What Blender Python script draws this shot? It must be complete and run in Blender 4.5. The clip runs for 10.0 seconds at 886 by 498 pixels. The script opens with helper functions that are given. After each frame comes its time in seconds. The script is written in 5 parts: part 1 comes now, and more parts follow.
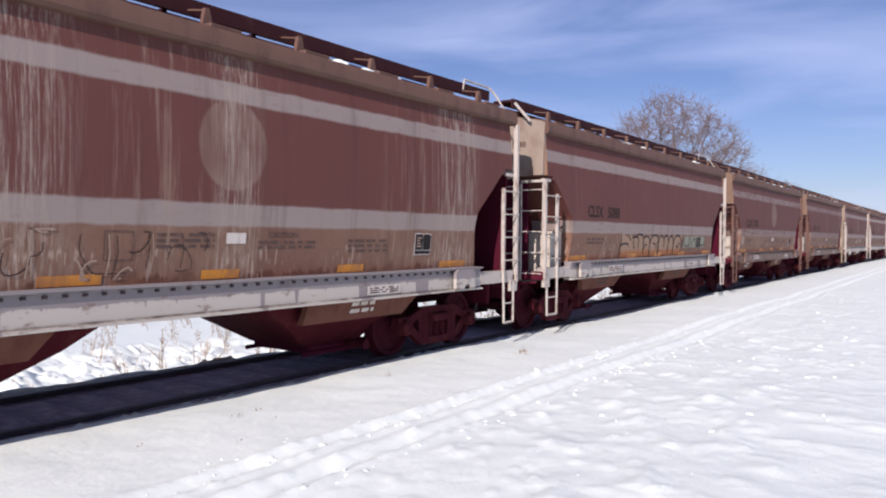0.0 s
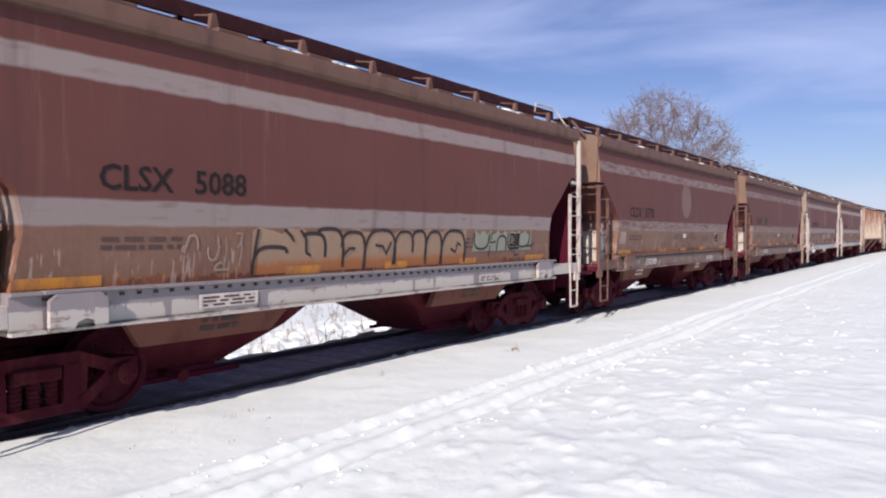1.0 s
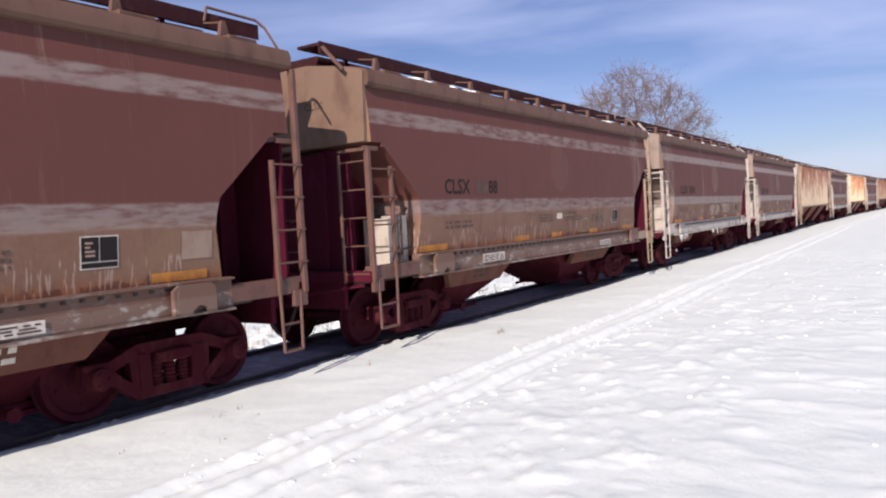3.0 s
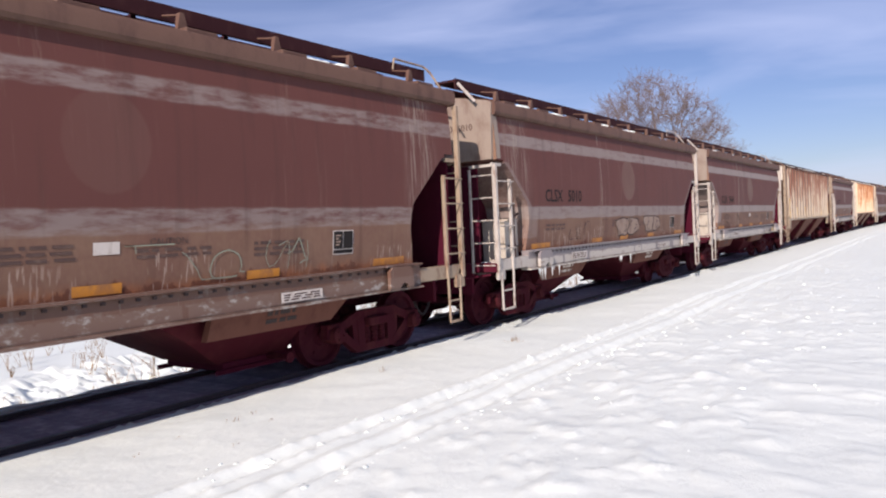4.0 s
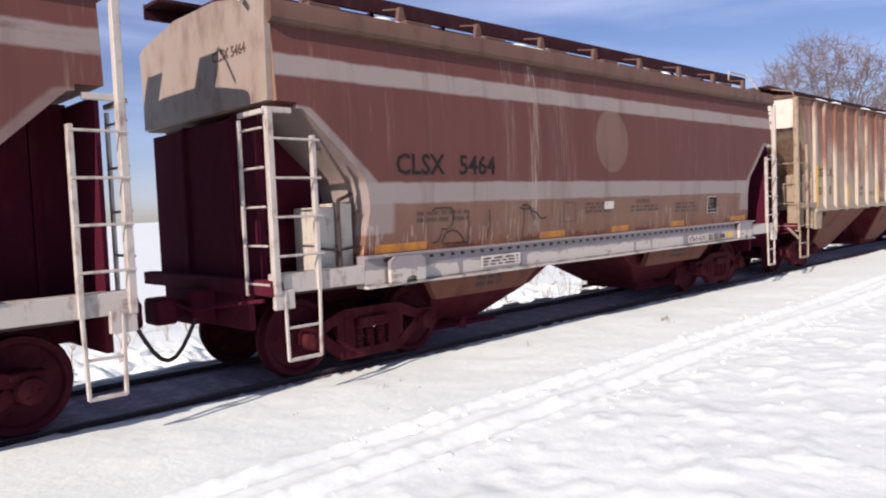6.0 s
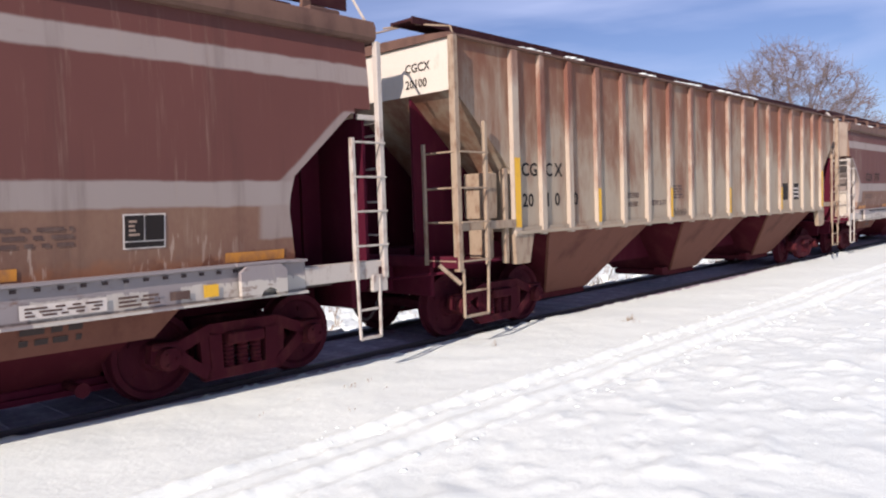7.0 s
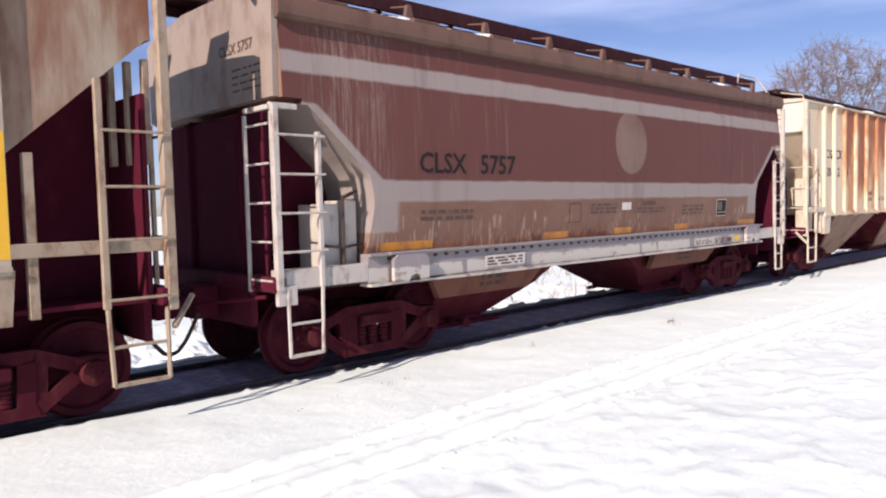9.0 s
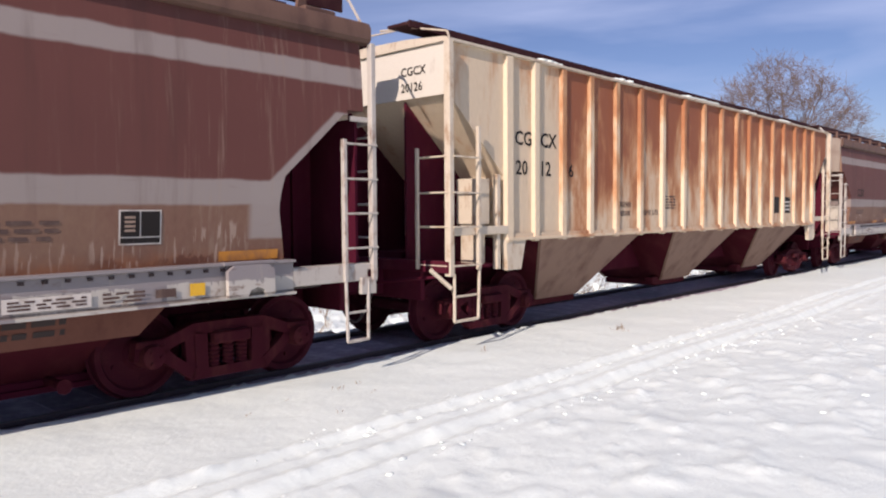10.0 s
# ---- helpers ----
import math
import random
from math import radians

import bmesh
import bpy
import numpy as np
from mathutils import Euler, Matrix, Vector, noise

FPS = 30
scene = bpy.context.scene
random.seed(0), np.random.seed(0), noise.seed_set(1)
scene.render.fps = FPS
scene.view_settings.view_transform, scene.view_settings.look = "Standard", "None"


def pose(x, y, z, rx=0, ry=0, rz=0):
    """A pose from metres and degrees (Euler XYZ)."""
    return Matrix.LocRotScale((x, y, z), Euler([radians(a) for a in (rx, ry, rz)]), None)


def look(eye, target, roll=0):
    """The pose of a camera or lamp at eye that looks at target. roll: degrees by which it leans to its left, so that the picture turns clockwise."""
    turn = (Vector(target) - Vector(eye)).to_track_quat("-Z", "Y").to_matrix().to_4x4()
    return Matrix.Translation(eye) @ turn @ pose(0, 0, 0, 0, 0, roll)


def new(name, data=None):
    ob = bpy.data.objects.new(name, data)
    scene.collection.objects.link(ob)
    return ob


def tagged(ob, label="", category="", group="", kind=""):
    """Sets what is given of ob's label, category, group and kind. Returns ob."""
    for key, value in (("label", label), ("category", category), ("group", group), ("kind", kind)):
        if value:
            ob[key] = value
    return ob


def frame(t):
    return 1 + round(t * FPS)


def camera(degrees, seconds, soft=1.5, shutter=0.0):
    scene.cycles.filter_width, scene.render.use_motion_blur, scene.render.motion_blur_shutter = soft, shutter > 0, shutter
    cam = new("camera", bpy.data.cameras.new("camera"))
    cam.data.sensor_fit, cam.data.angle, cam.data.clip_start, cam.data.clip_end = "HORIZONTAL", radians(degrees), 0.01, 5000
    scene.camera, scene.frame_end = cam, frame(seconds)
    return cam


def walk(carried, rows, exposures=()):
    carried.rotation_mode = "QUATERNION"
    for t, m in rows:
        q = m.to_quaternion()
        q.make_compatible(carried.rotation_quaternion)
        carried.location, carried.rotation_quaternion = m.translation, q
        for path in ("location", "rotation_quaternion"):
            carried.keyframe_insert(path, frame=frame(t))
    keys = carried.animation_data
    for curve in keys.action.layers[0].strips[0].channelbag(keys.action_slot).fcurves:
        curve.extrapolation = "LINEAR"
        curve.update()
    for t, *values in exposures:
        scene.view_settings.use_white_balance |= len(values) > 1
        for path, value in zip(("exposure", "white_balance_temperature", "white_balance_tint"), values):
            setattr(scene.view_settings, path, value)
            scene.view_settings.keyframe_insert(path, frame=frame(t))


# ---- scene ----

# ---- camera: hand-held on one spot beside the track, swinging with the train ----
# seconds, heading (degrees from the track's line), tilt, lean
EYE = (0.0, 0.0, 1.88)
SWING = [
    (0.0, 35.55, -0.99, 0.42),
    (0.5, 35.86, -1.12, -0.76),
    (1.0, 34.91, -1.10, -0.08),
    (1.5, 35.71, -1.77, -0.17),
    (2.0, 33.99, -3.04, -0.52),
    (2.5, 33.02, -2.59, -2.83),
    (4.0, 34.55, -1.60, -2.72),
    (4.5, 38.24, -2.47, -1.49),
    (5.0, 42.91, -2.68, -2.16),
    (6.5, 46.12, -3.14, -2.36),
    (7.0, 43.49, -3.18, -1.92),
    (7.5, 45.46, -0.71, -1.50),
    (8.0, 49.34, -1.77, -1.61),
    (8.5, 49.63, -1.92, -2.23),
    (9.0, 46.48, -3.15, -1.47),
    (9.5, 44.12, -2.95, -0.35),
    (10.0, 42.87, -2.86, -0.38),
]


def gaze(heading, tilt, lean):
    y, p = radians(heading), radians(tilt)
    way = Vector((math.cos(p) * math.cos(y), math.cos(p) * math.sin(y), math.sin(p)))
    return look(EYE, Vector(EYE) + way, lean)


cam = camera(62.0, 10.0, soft=2.1)
walk(cam, [(t, gaze(a, b, c)) for t, a, b, c in SWING], exposures=[(0.0, 0.19, 6850, 22.0), (2.5, 0.27, 7100, 22.0), (4.0, 0.22, 7150, 21.5), (6.5, 0.32, 7150, 21.5), (8.0, 0.31, 7150, 21.5), (9.0, 0.46, 7150, 21.5), (9.5, 0.24, 7150, 21.5), (10.0, 0.11, 7150, 21.5)])

# ---- world and sun ----
SUN_AZ, SUN_EL = 196.0, 29.0      # direction of the sun, degrees from +X, and its height
world = bpy.data.worlds.new("sky")
scene.world = world
world.use_nodes = True
wn, wl = world.node_tree.nodes, world.node_tree.links
wn.clear()
w_out = wn.new("ShaderNodeOutputWorld")
w_bg = wn.new("ShaderNodeBackground")
w_sky = wn.new("ShaderNodeTexSky")
w_sky.sky_type = "NISHITA"
w_sky.sun_disc = False
w_sky.sun_elevation = radians(SUN_EL)
w_sky.sun_rotation = radians(90.0 - SUN_AZ)
w_sky.altitude = 200.0
w_sky.air_density, w_sky.dust_density, w_sky.ozone_density = 1.0, 0.4, 2.0
w_tc = wn.new("ShaderNodeTexCoord")
w_map = wn.new("ShaderNodeMapping")
w_map.inputs["Scale"].default_value = (1.2, 1.6, 9.0)
w_map.inputs["Rotation"].default_value = (radians(6), radians(-7), 0)
w_noise = wn.new("ShaderNodeTexNoise")
w_noise.inputs["Scale"].default_value = 1.3
w_noise.inputs["Detail"].default_value = 5.0
w_noise.inputs["Distortion"].default_value = 0.6
w_ramp = wn.new("ShaderNodeMapRange")
w_ramp.inputs["From Min"].default_value, w_ramp.inputs["From Max"].default_value = 0.39, 0.76
w_ramp.inputs["To Max"].default_value = 0.55
w_mix = wn.new("ShaderNodeMix")
w_mix.data_type = "RGBA"
w_mix.inputs["B"].default_value = (9.4, 10.4, 11.4, 1)
wl.new(w_tc.outputs["Generated"], w_map.inputs["Vector"])
wl.new(w_map.outputs["Vector"], w_noise.inputs["Vector"])
wl.new(w_noise.outputs["Fac"], w_ramp.inputs["Value"])
wl.new(w_ramp.outputs["Result"], w_mix.inputs["Factor"])
wl.new(w_sky.outputs["Color"], w_mix.inputs["A"])
w_tint = wn.new("ShaderNodeMix")
w_tint.data_type, w_tint.blend_type = "RGBA", "MULTIPLY"
w_tint.inputs["Factor"].default_value = 1.0
w_tint.inputs["B"].default_value = (0.71, 0.81, 1.10, 1)
wl.new(w_mix.outputs["Result"], w_tint.inputs["A"])
wl.new(w_tint.outputs["Result"], w_bg.inputs["Color"])
w_bg.inputs["Strength"].default_value = 0.079
wl.new(w_bg.outputs["Background"], w_out.inputs["Surface"])

sun = new("sun", bpy.data.lights.new("sun", "SUN"))
sun.data.energy, sun.data.angle, sun.data.color = 4.4, radians(0.53), (1.0, 0.95, 0.88)
sun_way = Vector((math.cos(radians(SUN_EL)) * math.cos(radians(SUN_AZ)), math.cos(radians(SUN_EL)) * math.sin(radians(SUN_AZ)), math.sin(radians(SUN_EL))))
sun.matrix_world = look(sun_way * 60, (0, 0, 0))


# ---- materials ----
class Nodes:
    """A small writer of node trees: values and sockets go in, sockets come out."""

    def __init__(self, name):
        self.mat = bpy.data.materials.new(name)
        self.mat.use_nodes = True
        self.t = self.mat.node_tree
        self.bsdf = self.t.nodes["Principled BSDF"]
        self.tc = self.t.nodes.new("ShaderNodeTexCoord")
        self.xyz = self.t.nodes.new("ShaderNodeSeparateXYZ")
        self.t.links.new(self.tc.outputs["Object"], self.xyz.inputs[0])

    def put(self, socket, v):
        if isinstance(v, bpy.types.NodeSocket):
            self.t.links.new(v, socket)
        elif isinstance(v, tuple) and len(v) == 3 and socket.type == "RGBA":
            socket.default_value = (*v, 1)
        else:
            socket.default_value = v

    def m(self, op, a, b=0.0, clamp=False):
        n = self.t.nodes.new("ShaderNodeMath")
        n.operation, n.use_clamp = op, clamp
        self.put(n.inputs[0], a)
        self.put(n.inputs[1], b)
        return n.outputs[0]

    def mix(self, fac, a, b):
        n = self.t.nodes.new("ShaderNodeMix")
        n.data_type = "RGBA"
        self.put(n.inputs["Factor"], fac)
        self.put(n.inputs["A"], a)
        self.put(n.inputs["B"], b)
        return n.outputs["Result"]

    def noise(self, scale, stretch=(1, 1, 1), detail=4.0, rough=0.55, offset=(0, 0, 0), distort=0.0):
        mp = self.t.nodes.new("ShaderNodeMapping")
        mp.inputs["Scale"].default_value = stretch
        mp.inputs["Location"].default_value = offset
        self.t.links.new(self.tc.outputs["Object"], mp.inputs["Vector"])
        n = self.t.nodes.new("ShaderNodeTexNoise")
        n.inputs["Scale"].default_value, n.inputs["Detail"].default_value = scale, detail
        n.inputs["Roughness"].default_value, n.inputs["Distortion"].default_value = rough, distort
        self.t.links.new(mp.outputs["Vector"], n.inputs["Vector"])
        return n.outputs["Fac"]

    def step(self, v, lo, hi, top=1.0):
        n = self.t.nodes.new("ShaderNodeMapRange")
        n.interpolation_type = "SMOOTHSTEP"
        self.put(n.inputs["Value"], v)
        n.inputs["From Min"].default_value, n.inputs["From Max"].default_value = lo, hi
        n.inputs["To Max"].default_value = top
        return n.outputs["Result"]

    def band(self, v, lo, hi, soft=0.02):
        return self.m("MULTIPLY", self.step(v, lo - soft, lo + soft), self.m("SUBTRACT", 1.0, self.step(v, hi - soft, hi + soft)))

    def random(self):
        return self.t.nodes.new("ShaderNodeObjectInfo").outputs["Random"]

    def done(self, color, rough=0.6, metal=0.0, bump=None, strength=0.3, distance=0.01):
        self.put(self.bsdf.inputs["Base Color"], color)
        self.put(self.bsdf.inputs["Roughness"], rough)
        self.put(self.bsdf.inputs["Metallic"], metal)
        if bump is not None:
            b = self.t.nodes.new("ShaderNodeBump")
            b.inputs["Strength"].default_value, b.inputs["Distance"].default_value = strength, distance
            self.put(b.inputs["Height"], bump)
            self.t.links.new(b.outputs["Normal"], self.bsdf.inputs["Normal"])
        return self.mat


def worn(name, color, dirt, amount=0.5, rough=0.6, metal=0.0, scale=6.0, seed=0.0, fine=40.0):
    """Paint or metal with blotches and grain."""
    k = Nodes(name)
    a = k.step(k.noise(scale, (1, 1, 0.5), 5, 0.6, (seed, seed * 2, 0)), 0.62 - 0.35 * amount, 0.85 - 0.2 * amount)
    b = k.noise(fine, detail=3)
    c = k.mix(a, color, dirt)
    c = k.mix(k.m("MULTIPLY", b, 0.35), c, tuple(v * 0.55 for v in color))
    return k.done(c, rough, metal, b, 0.25, 0.004)


BROWN, BROWN_2, TAN = (0.1392, 0.04757, 0.03976), (0.1051, 0.0355, 0.03053), (0.2584, 0.1619, 0.1079)
STRIPE = (0.2911, 0.2442, 0.2272)


def cylinder_paint(seed, stripe_wear, streaks, spots=(), rust=0.2, dust=0.5, warm=1.0, ghost=0.62, mark_u=6.55, border=0.0):
    """Brown paint with two pale stripes, a ghost of a round mark, runs of dirt and rust along the foot.
    spots: places along the car where heavy pale runs come down."""
    k = Nodes("hopper_paint")
    x, z = k.xyz.outputs["X"], k.xyz.outputs["Z"]
    big = k.noise(0.7, (1, 1, 1.2), 4, 0.55, (seed, 3, 0))
    grain = k.noise(22, (1, 1, 0.6), 4, 0.6, (seed, 0, 0))
    c = k.mix(big, tuple(v * warm for v in BROWN), BROWN_2)
    c = k.mix(k.m("MULTIPLY", grain, 0.12), c, (0.1704, 0.09372, 0.07384))
    # dusty lower panel
    low = k.m("SUBTRACT", 1.0, k.step(k.m("ADD", z, k.m("MULTIPLY", big, 0.12)), 2.0, 2.16))
    c = k.mix(k.m("MULTIPLY", low, k.step(k.m("ADD", k.m("MULTIPLY", grain, 0.35), k.m("MULTIPLY", big, 0.65)), -0.1, 0.95, dust + 0.2)), c, TAN)
    # stripes
    wob = k.m("MULTIPLY", k.noise(3.0, (1, 1, 1), 3, 0.6, (seed + 7, 0, 0)), 0.05)
    zz = k.m("ADD", z, k.m("SUBTRACT", wob, 0.025))
    wear = k.step(k.noise(4.0, (0.7, 1, 3.2), 6, 0.62, (seed + 2, 0, 0)), 0.62 - 0.30 * stripe_wear, 0.90 - 0.24 * stripe_wear, min(0.9, 0.25 + stripe_wear))
    keep = k.m("MULTIPLY", k.m("SUBTRACT", 1.0, wear), 1.0 - 0.45 * stripe_wear)
    if border:
        # pale edging along the cut ends
        xx = k.m("MINIMUM", x, k.m("SUBTRACT", 12.6, x))
        slant = k.m("SUBTRACT", xx, k.m("ADD", 0.42, k.m("MULTIPLY", k.m("SUBTRACT", 3.0, zz), 1.111)))
        e1 = k.m("MULTIPLY", k.band(zz, 2.2, 3.02), k.m("SUBTRACT", 1.0, k.step(slant, 0.10, 0.16)))
        e2 = k.m("MULTIPLY", k.band(zz, 1.62, 2.2), k.m("SUBTRACT", 1.0, k.step(xx, 1.60, 1.70)))
        c = k.mix(k.m("MULTIPLY", k.m("ADD", e1, e2, True), k.m("MULTIPLY", keep, border)), c, STRIPE)
    ends = k.step(k.m("MINIMUM", x, k.m("SUBTRACT", 12.6, x)), 0.121, 0.124)
    c = k.mix(k.m("MULTIPLY", k.m("SUBTRACT", 1.0, ends), 0.75), c, TAN)
    keep = k.m("MULTIPLY", keep, ends)
    both = k.m("ADD", k.band(zz, 3.33, 3.55), k.band(zz, 1.97, 2.22), True)
    c = k.mix(k.m("MULTIPLY", both, keep), c, STRIPE)
    # ghost of a round mark
    dx = k.m("DIVIDE", k.m("SUBTRACT", x, mark_u), 0.46)
    dz = k.m("DIVIDE", k.m("SUBTRACT", z, 2.86), 0.50)
    rr = k.m("ADD", k.m("MULTIPLY", dx, dx), k.m("MULTIPLY", dz, dz))
    oval = k.m("SUBTRACT", 1.0, k.step(k.m("ADD", rr, k.m("MULTIPLY", grain, 0.12)), 0.96, 1.14))
    c = k.mix(k.m("MULTIPLY", oval, k.step(big, 0.1, 0.6, ghost)), c, (0.2343, 0.1633, 0.1306))
    # thin vertical runs
    run = k.step(k.noise(8.0, (1.3, 1, 0.06), 5, 0.72, (seed + 4, 0, 0)), 0.56 - 0.06 * streaks, 0.80 - 0.06 * streaks)
    gate = k.step(k.noise(0.55, (1, 1, 0.25), 2, 0.5, (seed + 9, 0, 0)), 0.42, 0.68, 0.30 + 0.45 * streaks)
    c = k.mix(k.m("MULTIPLY", run, gate), c, (0.3266, 0.2414, 0.1846))
    dark = k.step(k.noise(3.5, (1.3, 1, 0.10), 4, 0.6, (seed + 14, 0, 0)), 0.52, 0.8, 0.40)
    c = k.mix(dark, c, (0.0639, 0.02982, 0.02414))
    for at, half, force in spots:
        d = k.m("SUBTRACT", 1.0, k.step(k.m("ABSOLUTE", k.m("SUBTRACT", x, at)), half * 0.3, half))
        s = k.step(k.noise(22.0, (1.0, 1, 0.035), 6, 0.8, (seed + at, 0, 0)), 0.44, 0.66, force)
        c = k.mix(k.m("MULTIPLY", d, s), c, (0.355, 0.2911, 0.2414))
    # rust at the foot
    foot = k.m("SUBTRACT", 1.0, k.step(k.m("ADD", z, k.m("MULTIPLY", k.noise(4, (1, 1, 1), 4, 0.6, (seed, 9, 0)), 0.35)), 1.52, 1.72))
    c = k.mix(k.m("MULTIPLY", foot, rust), c, (0.3834, 0.125, 0.0355))
    flake = k.m("SUBTRACT", 1.0, k.step(k.m("ADD", z, k.m("MULTIPLY", k.noise(5, (1, 1, 0.6), 5, 0.7, (seed + 70, 0, 0)), 0.55)), 1.69, 1.74))
    c = k.mix(k.m("MULTIPLY", flake, k.step(k.noise(0.9, (1, 1, 0.1), 3, 0.6, (seed + 61, 0, 0)), 0.40, 0.56, 0.8)), c, (0.1065, 0.03692, 0.02414))
    drip = k.m("MULTIPLY", k.m("SUBTRACT", 1.0, k.step(k.m("ADD", z, k.m("MULTIPLY", k.noise(2.2, (1, 1, 0.01), 2, 0.5, (seed + 44, 0, 0)), 0.5)), 1.93, 1.99)), k.step(k.noise(26, (1.0, 1, 0.03), 2, 0.5, (seed + 30, 0, 0)), 0.57, 0.62, 0.40))
    drip = k.m("MULTIPLY", drip, k.step(k.noise(1.1, (1, 1, 0.05), 2, 0.5, (seed + 51, 0, 0)), 0.42, 0.54))
    c = k.mix(drip, c, (0.5112, 0.4118, 0.3408))
    k.bsdf.inputs["Specular IOR Level"].default_value = 0.3
    return k.done(c, k.m("ADD", 0.56, k.m("MULTIPLY", grain, 0.25)), 0.0, k.m("ADD", k.m("MULTIPLY", k.noise(1.3, (1, 1, 0.7), 2, 0.4, (seed, 0, 5)), 2.5), k.m("MULTIPLY", grain, 0.12)), 0.22, 0.02)


def ribbed_paint(seed, pale, stain, amount, deep, clean=0.0):
    """Pale grey paint with rust running down from the roof."""
    k = Nodes("ribbed_paint")
    z = k.xyz.outputs["Z"]
    grain = k.noise(18, (1, 1, 0.5), 4, 0.6, (seed, 0, 0))
    c = k.mix(k.m("MULTIPLY", grain, 0.6), pale, tuple(v * 0.72 for v in pale))
    n = k.noise(1.5, (1.0, 1, 0.42), 5, 0.62, (seed + 3, 0, 0), 0.3)
    fine = k.noise(9, (1.2, 1, 0.12), 5, 0.7, (seed + 6, 0, 0))
    high = k.m("MULTIPLY", k.m("SUBTRACT", z, 2.30), 0.125)
    v = k.m("ADD", k.m("ADD", n, high), k.m("MULTIPLY", fine, 0.28))
    if clean:
        v = k.m("SUBTRACT", v, k.m("MULTIPLY", k.m("SUBTRACT", 1.0, k.step(k.xyz.outputs["X"], clean - 0.15, clean + 0.15)), 0.36))
    c = k.mix(k.step(v, 0.72 - 0.22 * amount, 0.98 - 0.22 * amount, 0.9), c, stain)
    c = k.mix(k.step(v, 0.86 - 0.20 * amount, 1.08 - 0.20 * amount, 0.85), c, deep)
    c = k.mix(k.step(fine, 0.6, 0.8, 0.4), c, (0.13, 0.09, 0.07))
    return k.done(c, 0.7, 0.0, k.m("ADD", grain, fine), 0.3, 0.012)


def snow_material():
    k = Nodes("snow")
    a = k.noise(0.35, detail=4)
    b = k.noise(6.0, detail=6, rough=0.65)
    g = k.noise(120.0, detail=2)
    c = k.mix(a, (0.765, 0.842, 0.805), (0.81, 0.882, 0.84))
    c = k.mix(k.step(k.noise(2.2, detail=6, rough=0.7, offset=(5, 0, 0)), 0.66, 0.85, 0.25), c, (0.62, 0.60, 0.58))
    m = k.done(c, 0.75, 0.0, k.m("ADD", k.m("MULTIPLY", b, 1.0), k.m("MULTIPLY", g, 0.12)), 0.28, 0.04)
    k.bsdf.inputs["Specular IOR Level"].default_value = 0.3
    return m


def sill_paint(name, light, grey, rust, amount, seed):
    """Two coats on the side sill: a grey one flaking off over a pale one, with rust runs and a painted shadow line."""
    k = Nodes(name)
    z = k.xyz.outputs["Z"]
    n = k.noise(3.0, (1, 1, 0.8), 6, 0.7, (seed, 0, 0))
    run = k.noise(15, (1, 1, 0.06), 4, 0.7, (seed + 3, 0, 0))
    edge = k.m("ADD", z, k.m("MULTIPLY", k.m("SUBTRACT", n, 0.5), 0.10))
    edge = k.m("ADD", edge, k.m("MULTIPLY", k.step(run, 0.54, 0.66), 0.05))
    edge = k.m("ADD", edge, k.m("MULTIPLY", k.step(k.noise(1.7, (1, 0, 0), 3, 0.5, (seed + 21, 0, 0)), 0.585, 0.592), 0.2))
    c = k.mix(k.step(edge, 1.205, 1.222), light, grey)
    c = k.mix(k.step(k.noise(5.0, (0.6, 1, 1.2), 6, 0.7, (seed + 8, 0, 0)), 0.62 - 0.3 * amount, 0.75 - 0.3 * amount, 0.85), c, rust)
    c = k.mix(k.step(run, 0.60, 0.72, 0.6), c, (0.33, 0.29, 0.25))
    # shadow line over the bottom flange, drawn into the paint
    c = k.mix(k.m("MULTIPLY", k.band(z, 1.042, 1.066, 0.006), k.step(n, 0.3, 0.6, 0.8)), c, (0.06, 0.035, 0.025))
    return k.done(c, 0.62, 0.0, n, 0.2, 0.006)


SNOW = snow_material()
SILL = sill_paint("sill_paint", (0.4554, 0.4209, 0.3795), (0.2415, 0.2139, 0.218), (0.1518, 0.0828, 0.0621), 0.2, 3.0)
SILL_RUST = sill_paint("sill_paint_rusty", (0.345, 0.3243, 0.2967), (0.1794, 0.138, 0.1214), (0.1311, 0.05796, 0.03588), 0.85, 8.0)
CAR_WHITE = worn("end_white", (0.66, 0.61, 0.53), (0.45, 0.38, 0.31), 0.25, 0.55, 0, 3.0, 1.0)
RAIL_CREAM = worn("ladder_cream", (0.61, 0.5246, 0.4148), (0.3172, 0.1586, 0.0732), 0.35, 0.6, 0, 6.0, 4.0)
END_PAINT = worn("end_paint", (0.31, 0.25, 0.205), (0.17, 0.10, 0.075), 0.5, 0.6, 0, 3.0, 2.0)
END_TAN = worn("end_tan", (0.20, 0.125, 0.085), (0.125, 0.066, 0.046), 0.5, 0.65, 0, 3.0, 5.0)
CREAM = worn("cream_paint", (0.5368, 0.488, 0.4209), (0.2074, 0.1342, 0.1037), 0.35, 0.55, 0, 7.0, 1.0)
RAIL_WHITE = worn("ladder_paint", (0.488, 0.4453, 0.4026), (0.183, 0.0915, 0.061), 0.4, 0.55, 0, 9.0, 5.0)
RAIL_BROWN = worn("ladder_brown", (0.1403, 0.0671, 0.05124), (0.0671, 0.03294, 0.02684), 0.5, 0.65, 0, 9.0, 2.0)
RAIL_TAN = worn("ladder_tan", (0.3416, 0.2623, 0.1891), (0.1708, 0.0854, 0.0488), 0.5, 0.65, 0, 9.0, 4.0)
ROOF_TAN = worn("roof_tan", (0.144, 0.07564, 0.05368), (0.07564, 0.03416, 0.02684), 0.5, 0.75, 0, 3.0, 6.0)
